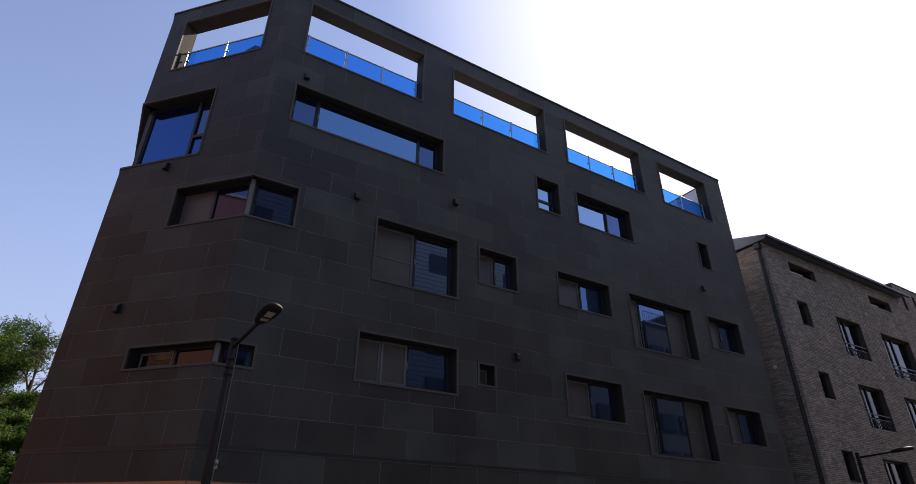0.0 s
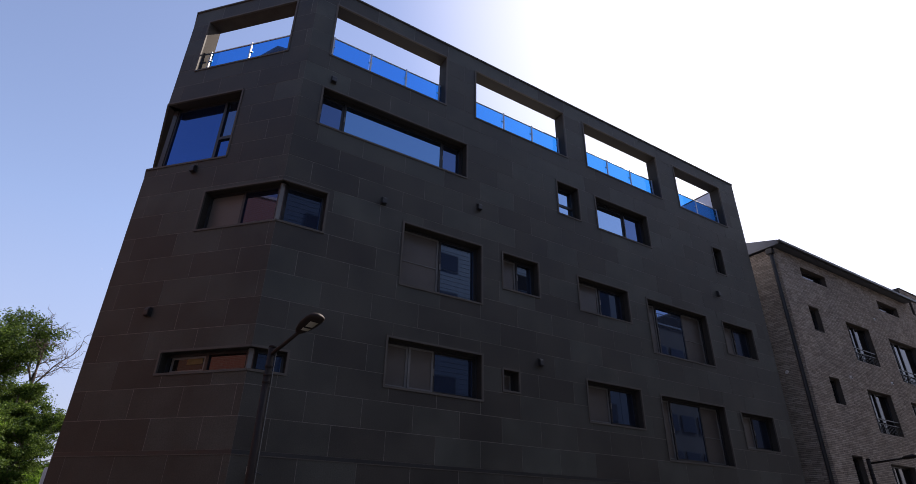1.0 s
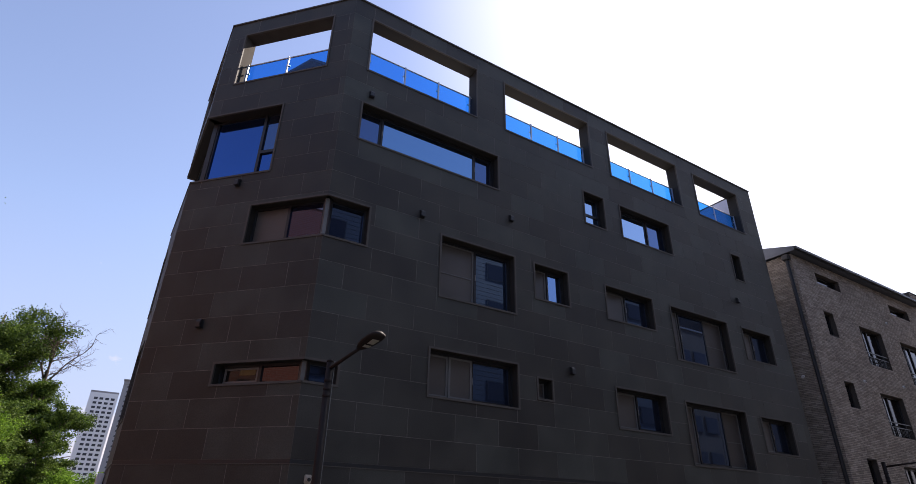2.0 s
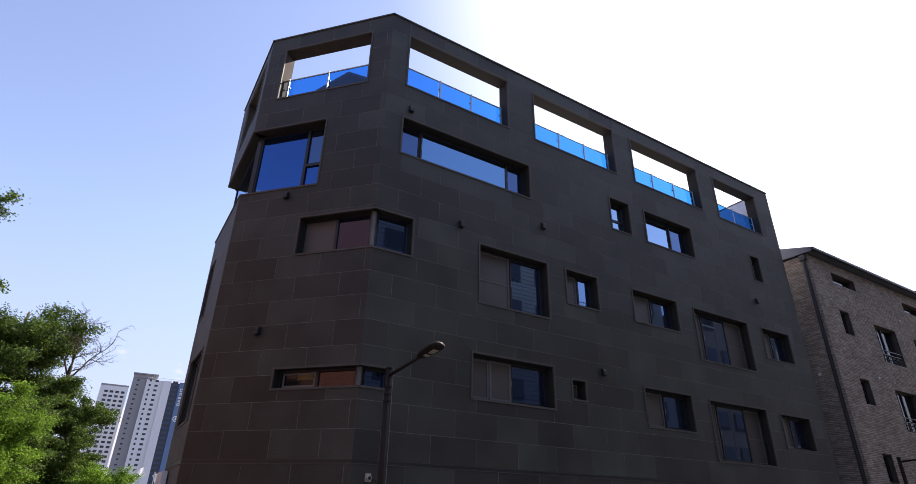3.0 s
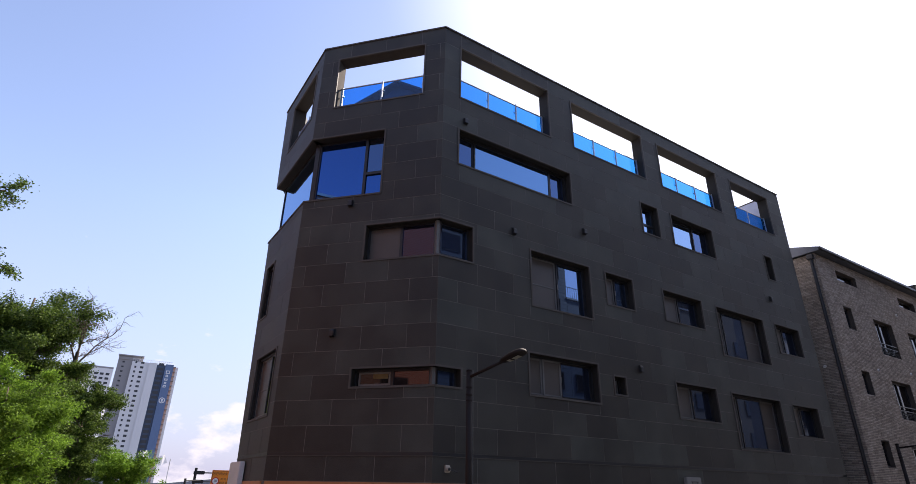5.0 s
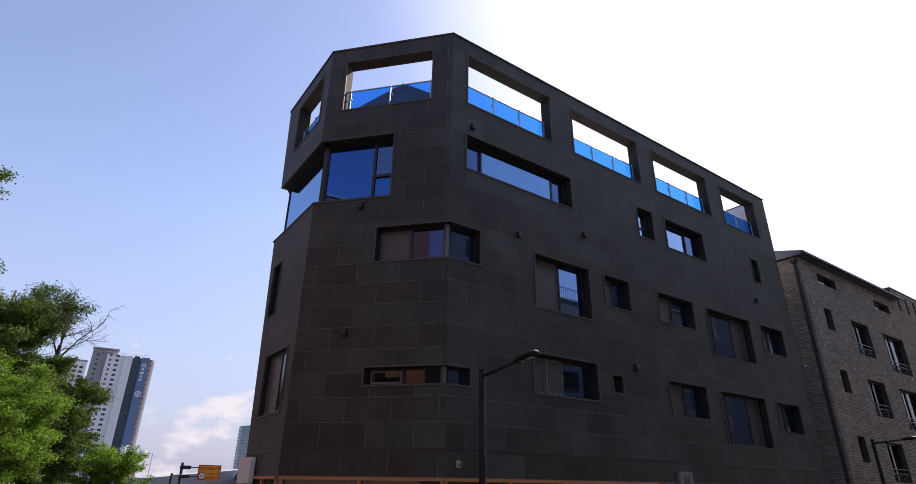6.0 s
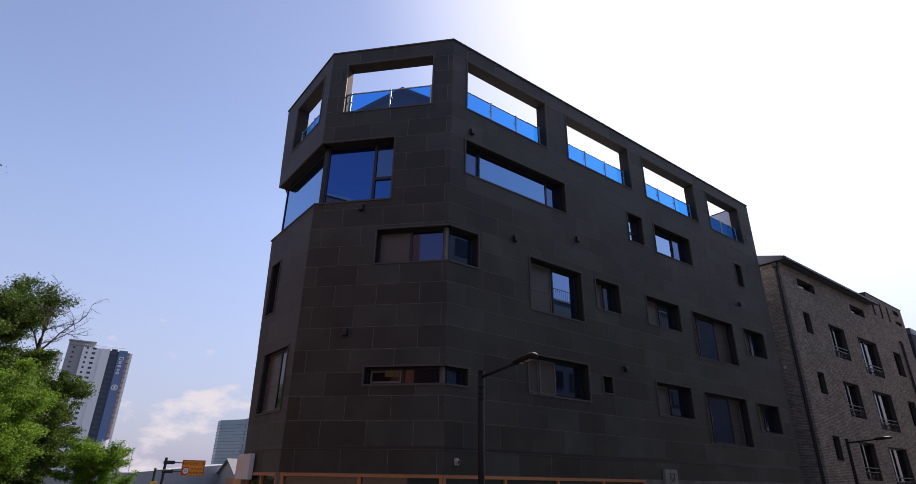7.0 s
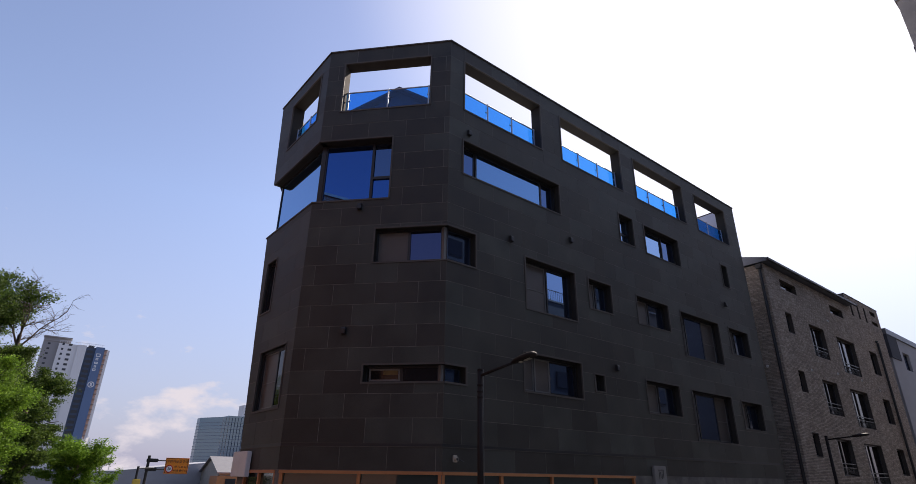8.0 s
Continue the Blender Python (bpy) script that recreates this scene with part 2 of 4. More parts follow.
def sheet(us, zs, solid, d0, d1):
    """Vertices and faces of a slab on the grid us x zs where solid(u, z); d0 front, d1 back."""
    verts, faces, index = [], [], {}

    def v(i, j, d):
        key = (i, j, d)
        if key not in index:
            index[key] = len(verts)
            verts.append((us[i], d, zs[j]))
        return index[key]

    nu, nz = len(us) - 1, len(zs) - 1
    full = [[solid((us[i] + us[i + 1]) / 2, (zs[j] + zs[j + 1]) / 2) for j in range(nz)] for i in range(nu)]

    def on(i, j):
        return 0 <= i < nu and 0 <= j < nz and full[i][j]

    for i in range(nu):
        for j in range(nz):
            if not full[i][j]:
                continue
            faces.append((v(i, j, d0), v(i + 1, j, d0), v(i + 1, j + 1, d0), v(i, j + 1, d0)))
            faces.append((v(i, j + 1, d1), v(i + 1, j + 1, d1), v(i + 1, j, d1), v(i, j, d1)))
            if not on(i - 1, j):
                faces.append((v(i, j, d1), v(i, j, d0), v(i, j + 1, d0), v(i, j + 1, d1)))
            if not on(i + 1, j):
                faces.append((v(i + 1, j, d0), v(i + 1, j, d1), v(i + 1, j + 1, d1), v(i + 1, j + 1, d0)))
            if not on(i, j - 1):
                faces.append((v(i, j, d1), v(i + 1, j, d1), v(i + 1, j, d0), v(i, j, d0)))
            if not on(i, j + 1):
                faces.append((v(i, j + 1, d0), v(i + 1, j + 1, d0), v(i + 1, j + 1, d1), v(i, j + 1, d1)))
    return verts, faces


def cuts(lo, hi, values):
    return sorted({round(lo, 4), round(hi, 4), *[round(x, 4) for x in values if lo < x < hi]})


TOP, COURSE, GROOVE = 15.81, 0.59, 3.42


def lean(p, u, z):
    """The far edge of the side wall leans inwards towards the ground."""
    return max(u, 0.094 * (TOP - z)) if p is left else u


def pierced(name, plane, u0, u1, z0, z1, holes, d0, d1, mat, parent, label=""):
    """A wall slab with openings (u0, u1, z0, z1) that go through it."""
    us = cuts(u0, u1, [x for h in holes for x in h[:2]])
    zs = cuts(z0, z1, [x for h in holes for x in h[2:4]])
    verts, faces = sheet(us, zs, lambda u, z: not any(h[0] < u < h[1] and h[2] < z < h[3] for h in holes), d0, d1)
    me = mesh_of(name, [plane.m @ Vector((lean(plane, u, z), d, z)) for u, d, z in verts], faces, mat)
    return tagged(place(new(name, me), parent), label)


# ---- ground and street ----
GROUND = 0.2
bm = bmesh.new()
bmesh.ops.create_grid(bm, x_segments=8, y_segments=8, size=1600, matrix=Matrix.Translation((0, 300, GROUND)))
tagged(part("ground", bm, ASPHALT, None), "grey asphalt ground between the houses", "ground", kind="structure")
tagged(part("pavement", box(-1.5, 11.0, GROUND, 42, 12.3, GROUND + 0.15, bevel=0.01), CONCRETE, None), "grey concrete pavement along the dark building", "pavement", kind="structure")

# ---- dark stone building ----
main, facet, left = Plane(2.29, 12.12, 21.06, 12.12), Plane(-0.46, 15.17, 2.29, 12.12), Plane(-0.46, 19.2, -0.46, 15.17)
building = thing("apartment_building", "dark basalt-clad corner apartment building with roof terrace", "building", (10, 16, GROUND))

# openings as u0, u1, z0, z1
X0 = 2.29
TERRACE = {main: [(2.85, 6.46), (7.5, 11.23), (12.13, 15.99), (17.0, 19.97)], facet: [], left: []}
holes_terrace = {main: [(a - X0, b - X0, 13.37, 15.3) for a, b in TERRACE[main]], facet: [(0.55, 3.475, 13.37, 15.3)], left: [(1.13, 3.5, 13.37, 15.3)]}
# kinds: s screen, g bright, p pale, m mid, d dim, k smoky glass, t stacked casements; the leaves of each window by their share of its width
WINDOWS = {
    main: [(2.82, 7.23, 11.05, 12.25, "d.15 g.7 d.15"), (10.64, 11.6, 11.03, 12.26, "t1"), (12.33, 14.9, 11.0, 12.26, "p.62 d.38"), (18.51, 19.12, 10.97, 12.1, "d1"),
           (5.35, 7.74, 7.36, 9.06, "s.5 m.5"), (8.41, 9.71, 7.97, 9.06, "s.5 m.5"), (11.2, 13.36, 7.94, 9.04, "s.5 d.5"), (14.2, 17.28, 7.17, 9.0, "s.2 d.46 s.34"), (18.14, 19.97, 7.8, 9.0, "s.5 d.5"),
           (5.145, 7.75, 4.92, 6.05, "s.25 s.27 d.48"), (8.35, 8.88, 5.24, 5.8, "s1"), (11.2, 13.36, 4.79, 5.93, "s.5 d.5"), (14.2, 17.3, 4.03, 5.89, "s.2 d.5 s.3"), (18.12, 20.0, 4.66, 5.83, "s.5 d.5")],
    left: [(1.05, 1.85, 7.3, 9.05, "k1"), (1.65, 3.55, 4.3, 6.04, "s.6 k.4")],
    facet: [],
}
holes_window = {p: [((a - X0 if p is main else a), (b - X0 if p is main else b), c, d) for a, b, c, d, _ in WINDOWS[p]] for p in WINDOWS}
F_END = facet.length
CORNER = [(8.14, 9.21, 2.0, 1.07), (4.86, 5.34, 1.96, 0.74)]     # z0, z1, u on the facet, u on the long side
for z0, z1, uf, um in CORNER:
    holes_window[facet].append((uf, F_END + 1, z0, z1))
    holes_window[main].append((-1, um, z0, z1))
BAND = (10.15, 12.3, 2.366)                                      # wrap-round window of the fourth floor
holes_window[facet].append((-1, BAND[2], BAND[0], BAND[1]))
holes_window[left].append((-1, left.length + 1, BAND[0], BAND[1]))
SHOP_TOP = 2.8
shop = {main: [(0.05, 7.65, GROUND + 0.1, 2.726)], facet: [(0.1, F_END - 0.05, GROUND + 0.1, 2.726)], left: [(1.75, 3.85, GROUND + 0.1, 2.726)]}

walls = {}
for p, nm in ((main, "wall_street"), (facet, "wall_corner"), (left, "wall_side")):
    hs = holes_terrace[p] + holes_window[p] + shop[p]
    walls[p] = pierced(nm, p, 0, p.length, GROUND, TOP, hs, 0.002, 0.4, MORTAR, building)
    # pale inner face of the terrace wall and dark reveals of its openings
    pierced("terrace_lining", p, 0.3, p.length - 0.3, 13.25, TOP - 0.05, holes_terrace[p], 0.4, 0.425, STUCCO, building, "sunlit beige stucco lining")
    for u0, u1, z0, z1 in holes_terrace[p]:
        us, zs = [u0, u0 + 0.03, u1 - 0.03, u1], [z0, z0 + 0.03, z1 - 0.03, z1]
        verts, faces = sheet(us, zs, lambda u, z: not (us[1] < u < us[2] and zs[1] < z < zs[2]), 0.031, 0.43)
        lining = place(new("opening_lining", mesh_of("opening_lining", [p.m @ Vector(q) for q in verts], faces, TERRACE_REVEAL if p is facet else REVEAL)), building)
        us, zs = [u0 - 0.02, u0 + 0.028, u1 - 0.028, u1 + 0.02], [z0 - 0.02, z0 + 0.028, z1 - 0.028, z1 + 0.02]
        verts, faces = sheet(us, zs, lambda u, z: not (us[1] < u < us[2] and zs[1] < z < zs[2]), -0.018, 0.03)
        place(new("trim", mesh_of("trim", [p.m @ Vector(q) for q in verts], faces, TRIM)), lining)

# closing walls behind, slabs and terrace floor
back = Plane(21.06, 12.12, 21.06, 24.0)
pierced("wall_end", back, 0, 11.88, GROUND, 13.2, [], 0, 0.3, STONE, building)
pierced("terrace_end_wall", back, 0.41, 5.2, 13.2, TOP - 0.02, [], 0.0, 0.3, material("pale lilac-grey paint", (0.60, 0.62, 0.72), 0.8, vary=0.06), building, "pale lilac-grey end wall of the terrace")
pierced("wall_back", Plane(21.06, 24.0, 3.0, 24.0), 0, 18.06, GROUND, 13.4, [], 0, 0.3, STONE, building)
pierced("wall_rear_side", Plane(3.0, 24.0, -0.3, 17.95), 0, 6.8, GROUND, BAND[0], [], 0, 0.3, STONE, building)
pierced("wall_rear_side", Plane(3.0, 24.0, -0.3, 18.75), 0, 6.2, BAND[1], TOP, [], 0, 0.3, STONE, building)


def slab(z0, z1, inset, mat, name):
    pts = [(21.06 - inset, 12.12 + inset), (21.06 - inset, 24 - inset), (3.0, 24 - inset), (-0.46 + inset, 18.75), (-0.46 + inset, 15.17 + inset * 0.4), (2.29 + inset * 0.4, 12.12 + inset)]
    b = bmesh.new()
    f = b.faces.new([b.verts.new((x, y, z0)) for x, y in pts])
    g = bmesh.ops.extrude_face_region(b, geom=[f])
    bmesh.ops.translate(b, verts=[e for e in g["geom"] if isinstance(e, bmesh.types.BMVert)], vec=(0, 0, z1 - z0))
    return part(name, b, mat, building)


slab(13.0, 13.25, 0.38, CONCRETE, "terrace_floor")
slab(9.75, 9.95, 0.42, CONCRETE, "floor_slab")
slab(12.3, 12.45, 0.42, BLACK, "floor_slab")
slab(6.6, 6.8, 0.42, CONCRETE, "floor_slab")

# coping round the roof edge
for p in (main, facet, left):
    part("coping", p.box(-0.02, -0.03, TOP + 0.005, p.length + 0.02, 0.44, TOP + 0.05), TRIM, building, "thin dark metal coping")
part("coping", back.box(0.46, -0.02, TOP - 0.015, 5.2, 0.32, TOP + 0.035), TRIM, building)


def ring(p, u0, u1, z0, z1, w, d0, d1, bm=None):
    """A rectangular frame of width w."""
    us, zs = [u0, u0 + w, u1 - w, u1], [z0, z0 + w, z1 - w, z1]
    verts, faces = sheet(us, zs, lambda u, z: not (us[1] < u < us[2] and zs[1] < z < zs[2]), d0, d1)
    bm = bm or bmesh.new()
    vs = [bm.verts.new(p.m @ Vector(q)) for q in verts]
    for f in faces:
        bm.faces.new([vs[i] for i in f])
    return bm


def window(p, u0, u1, z0, z1, leaves, parent, depth=0.24):
    """Trim round the opening, a dark frame set back in it, and its leaves."""
    win = part("window", ring(p, u0 - 0.02, u1 + 0.02, z0 - 0.02, z1 + 0.02, 0.048, -0.02, 0.03), TRIM, parent)
    part("reveal", ring(p, u0 - 0.012, u1 + 0.012, z0 - 0.012, z1 + 0.012, 0.035, 0.031, depth + 0.07), REVEAL, win)
    part("frame", ring(p, u0 + 0.023, u1 - 0.023, z0 + 0.023, z1 - 0.023, 0.06, depth - 0.02, depth + 0.08), SASH, win)
    a, b, c, d = u0 + 0.07, u1 - 0.07, z0 + 0.07, z1 - 0.07
    u = a
    for k, leaf in enumerate(leaves.split()):
        w = (b - a) * float(leaf[1:])
        v, back_off = u + w, depth + (0.0 if k % 2 else 0.035)
        if leaf[0] == "t":      # stacked casements
            mid = c + (d - c) * 0.4
            part("mullion", p.box(u, depth - 0.01, mid - 0.035, v, depth + 0.07, mid + 0.035), SASH, win)
            for e, f in ((c, mid), (mid, d)):
                part("sash", ring(p, u, v, e, f, 0.05, depth, depth + 0.05), SASH, win)
                part("pane", p.box(u + 0.045, depth + 0.02, e + 0.045, v - 0.045, depth + 0.03, f - 0.045), GLASS_PALE, win)
        else:
            part("sash", ring(p, u, v, c, d, 0.055, back_off, back_off + 0.045), SASH_GREY if leaf[0] == "s" else SASH, win)
            part("insect_screen" if leaf[0] == "s" else "pane", p.box(u + 0.05, back_off + 0.02, c + 0.05, v - 0.05, back_off + 0.03, d - 0.05), {"s": SCREEN, "g": GLASS, "p": GLASS_PALE, "m": GLASS_MID, "d": GLASS_DIM, "k": GLASS_SMOKE}[leaf[0]], win)
            if leaf[0] == "s" and d - c > 1.3 and w > 0.8:
                part("cross_bar", p.box(u + 0.05, back_off + 0.004, c + (d - c) * 0.45, v - 0.05, back_off + 0.03, c + (d - c) * 0.45 + 0.025), SASH_GREY, win)
            if leaf[0] in "gdpm" and w > 0.5:
                part("handle", p.box(u + 0.012, back_off - 0.02, (c + d) / 2 - 0.08, u + 0.04, back_off + 0.004, (c + d) / 2 + 0.08), SASH_GREY, win)
        u = v
    return win


for p in WINDOWS:
    for a, b, c, d, leaves in WINDOWS[p]:
        off = X0 if p is main else 0
        window(p, a - off, b - off, c, d, leaves, building, 0.11 if p is left else 0.24)


def corner_window(z0, z1, uf, um, shares, near_glass, far_glass):
    """A window that wraps the obtuse corner, with a grey post at the bend."""
    bm, dark = bmesh.new(), bmesh.new()
    for p, a, b, side in ((facet, uf, F_END, 0), (main, 0.0, um, 1)):
        for v0, v1 in ((z0 - 0.02, z0 + 0.028), (z1 - 0.028, z1 + 0.02)):
            p.box(a - 0.02 * (1 - side), -0.02, v0, b + 0.02 * side, 0.03, v1, bm)
            p.box(a - 0.012 * (1 - side), 0.031, v0 + 0.004, b + 0.012 * side, 0.31, v1 - 0.004, dark)
    for p, a, b in ((facet, uf - 0.02, uf + 0.028), (main, um - 0.028, um + 0.02)):
        p.box(a, -0.02, z0 + 0.029, b, 0.03, z1 - 0.029, bm)
        p.box(a + 0.004, 0.031, z0 + 0.029, b - 0.004, 0.31, z1 - 0.029, dark)
    win = part("corner_window", bm, TRIM, building)
    part("reveal", dark, REVEAL, win)
    inner_f, inner_m = F_END - 0.10, 0.10
    part("corner_post", facet.box(F_END - 0.2, 0.16, z0 + 0.02, F_END - 0.02, 0.28, z1 - 0.02), SASH, win)
    part("corner_post", main.box(0.0, 0.14, z0 + 0.02, 0.12, 0.26, z1 - 0.02), SASH_GREY, win, "grey corner post")
    part("frame", ring(facet, uf + 0.025, F_END - 0.14, z0 + 0.025, z1 - 0.025, 0.05, 0.2, 0.3), SASH, win)
    part("frame", ring(main, 0.12, um - 0.025, z0 + 0.025, z1 - 0.025, 0.05, 0.2, 0.3), SASH, win)
    mid = uf + 0.06 + (F_END - 0.26 - uf) * shares
    part("mullion", facet.box(mid - 0.035, 0.2, z0 + 0.05, mid + 0.035, 0.28, z1 - 0.05), SASH, win)
    part("pane", facet.box(uf + 0.07, 0.25, z0 + 0.07, mid - 0.03, 0.26, z1 - 0.07), near_glass, win)
    part("pane", facet.box(mid + 0.03, 0.24, z0 + 0.07, F_END - 0.18, 0.25, z1 - 0.07), far_glass, win)
    part("pane", main.box(0.16, 0.24, z0 + 0.07, um - 0.07, 0.25, z1 - 0.07), GLASS_DIM, win)
    return win


for z0, z1, uf, um in CORNER:
    upper = z0 > 6
    win = corner_window(z0, z1, uf, um, 0.5, SCREEN if upper else GLASS_SMOKE, GLASS_WARM if upper else GLASS_RUDDY)
    if not upper:
        part("inner_sash", ring(facet, uf + 0.12, uf + 0.95, z0 + 0.08, z1 - 0.08, 0.045, 0.235, 0.25), SASH_GREY, win)
        part("roller_blind", facet.box(uf + 0.5, 0.24, z1 - 0.24, uf + 0.88, 0.248, z1 - 0.12), material("yellow blind", (0.18, 0.11, 0.04), 0.8), win, "yellow roller blind")

# wrap-round window of the fourth floor
z0, z1, ub = BAND
bm = bmesh.new()
dark = bmesh.new()
for p, begin, end in ((facet, 0.0, ub), (left, 0.46, left.length)):
    for v0, v1, deep in ((z0 - 0.02, z0 + 0.028, 0.34), (z1 - 0.028, z1 + 0.02, 0.5)):
        p.box(begin, -0.02, v0, end, 0.03, v1, bm)
        p.box(begin, 0.031, v0 + 0.004, end, deep, v1 - 0.004, dark)
facet.box(ub - 0.028, -0.02, z0 + 0.029, ub + 0.02, 0.03, z1 - 0.029, bm)
facet.box(ub - 0.024, 0.031, z0 + 0.029, ub + 0.016, 0.34, z1 - 0.029, dark)
band = part("wrap_round_window", bm, TRIM, building)
part("reveal", dark, REVEAL, band)
part("corner_post", facet.box(0.0, 0.26, z0 + 0.02, 0.14, 0.4, z1 - 0.02), SASH, band)
part("frame", ring(facet, 0.12, ub - 0.025, z0 + 0.025, z1 - 0.025, 0.06, 0.28, 0.38), SASH, band)
part("mullion", facet.box(ub - 0.72, 0.27, z0 + 0.05, ub - 0.64, 0.38, z1 - 0.05), SASH, band)
part("mullion", facet.box(ub - 0.64, 0.27, z0 + 0.83, ub - 0.07, 0.37, z0 + 0.92), SASH, band)
part("pane", facet.box(0.17, 0.32, z0 + 0.07, ub - 0.70, 0.33, z1 - 0.07), GLASS_DEEP, band)
part("pane", facet.box(ub - 0.63, 0.32, z0 + 0.07, ub - 0.08, 0.33, z0 + 0.84), GLASS_DEEP, band)
part("pane", facet.box(ub - 0.63, 0.32, z0 + 0.91, ub - 0.08, 0.33, z1 - 0.07), GLASS_DIM, band)
part("frame", ring(left, 0.47, left.length - 0.16, z0 + 0.025, z1 - 0.025, 0.05, 0.28, 0.36), SASH, band)
part("pane", left.box(0.51, 0.31, z0 + 0.06, left.length - 0.2, 0.32, z1 - 0.06), GLASS_SIDE, band)


def glass_rail(p, u0, u1, n, parent, z0=13.37, top=14.32, d=0.3):
    """Blue glass railing behind the sill of a terrace opening, with steel posts and handrail."""
    rail = part("glass_railing", tube([p.at(u0 + 0.03, d, top), p.at(u1 - 0.03, d, top)], 0.022, 8), STEEL, parent, "glass railing with steel posts")
    for k in range(n + 1):
        u = u0 + 0.12 + (u1 - u0 - 0.24) * k / n
        post = part("post", p.box(u - 0.02, d - 0.06, z0 - 0.1, u + 0.02, d - 0.025, top), STEEL, rail)
        for h in (0.22, 0.62):
            part("clamp", p.box(u - 0.055, d - 0.024, z0 + h, u + 0.055, d + 0.02, z0 + h + 0.02), STEEL, rail)
    for k in range(n):
        a = u0 + 0.03 + (u1 - u0 - 0.06) * k / n
        b = u0 + 0.03 + (u1 - u0 - 0.06) * (k + 1) / n
        pane = part("pane", p.box(a + 0.006, d - 0.006, z0 - 0.05, b - 0.006, d + 0.006, top - 0.025), RAILGLASS, rail)
        pane.visible_shadow = False


for p, counts in ((main, (3, 3, 3, 2)), (facet, (2,)), (left, (2,))):
    for (u0, u1, a, b), n in zip(holes_terrace[p], counts):
        glass_rail(p, u0, u1, n, building)

# gabled stair house on the terrace
HUTBLUE = material("blue-grey painted sheet", (0.035, 0.05, 0.11), 0.5, vary=0.12, bump=0.05)
hut = thing("rooftop_house", "blue-grey gabled stair house on the roof terrace", "house", (2.6, 15.6, 13.25))
ax = Vector((1, 1, 0)).normalized()
side = Vector((1, -1, 0)).normalized()
o = Vector((2.0, 14.6, 0))
bm = bmesh.new()
prof = [(-2.0, 13.25), (2.0, 13.25), (2.0, 13.98), (0, 15.06), (-2.0, 13.98)]
a = [bm.verts.new(o + side * s + Vector((0, 0, z))) for s, z in prof]
b = [bm.verts.new(o + ax * 4 + side * s + Vector((0, 0, z))) for s, z in prof]
bm.faces.new(a), bm.faces.new(b[::-1])
for k in range(5):
    bm.faces.new((a[k], b[k], b[(k + 1) % 5], a[(k + 1) % 5]))
part("wall", bm, HUTBLUE, hut)
for s in (-1, 1):
    bm = bmesh.new()
    q = [(0, 15.08), (s * 2.25, 13.86), (s * 2.25, 13.94), (0, 15.16)]
    a = [bm.verts.new(o - ax * 0.25 + side * t + Vector((0, 0, z))) for t, z in q]
    b = [bm.verts.new(o + ax * 4.2 + side * t + Vector((0, 0, z))) for t, z in q]
    bm.faces.new(a), bm.faces.new(b)
    for k in range(4):
        bm.faces.new((a[k], b[k], b[(k + 1) % 4], a[(k + 1) % 4]))
    part("roof", bm, HUTBLUE, hut)

planter = thing("planter_box", "long grey planter box behind the terrace glass", "planter", main.at(11.8, 0.9, 13.25))
part("box", main.box(10.0, 0.62, 13.255, 13.5, 1.1, 14.0, bevel=0.02), CONCRETE, planter)
part("soil", main.box(10.05, 0.67, 13.98, 13.45, 1.05, 14.01), ASPHALT, planter)

# groove's painted shade above the shop band, with a thin pale drip edge under it
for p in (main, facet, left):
    # black strip flush with the stone stands for the shade in the groove
    part("groove_shade_strip", p.box(lean(p, 0, GROOVE), 0.0, GROOVE - 0.068, p.length, 0.02, GROOVE + 0.003), BLACK, building)
    part("drip_edge", p.box(lean(p, -0.004, GROOVE), -0.012, GROOVE - 0.085, p.length + 0.004, 0.01, GROOVE - 0.07), TRIM, building)

# shopfront under the stone
SHOP_GLASS = coated_glass("grey-green shop glass", (0.42, 0.48, 0.46), 0.12, (0.05, 0.058, 0.053))
for p in (main, facet, left):
    for u0, u1, z0, z1 in shop[p]:
        front = part("shopfront", p.box(max(u0 - 0.05, 0), -0.03, 2.725, min(u1 + 0.05, p.length), 0.14, SHOP_TOP - 0.005), ORANGE, building, "orange-brown shopfront frame")
        n = max(2, round((u1 - u0) / 1.9))
        for k in range(n + 1):
            u = u0 + (u1 - u0) * k / n
            part("mullion", p.box(u - 0.04, 0.0, z0, u + 0.04, 0.12, 2.724), ORANGE, front)
        for k in range(n):
            a, b = u0 + (u1 - u0) * k / n + 0.04, u0 + (u1 - u0) * (k + 1) / n - 0.04
            part("pane", p.box(a, 0.07, z0, b, 0.08, 2.724), SHOP_GLASS, front)


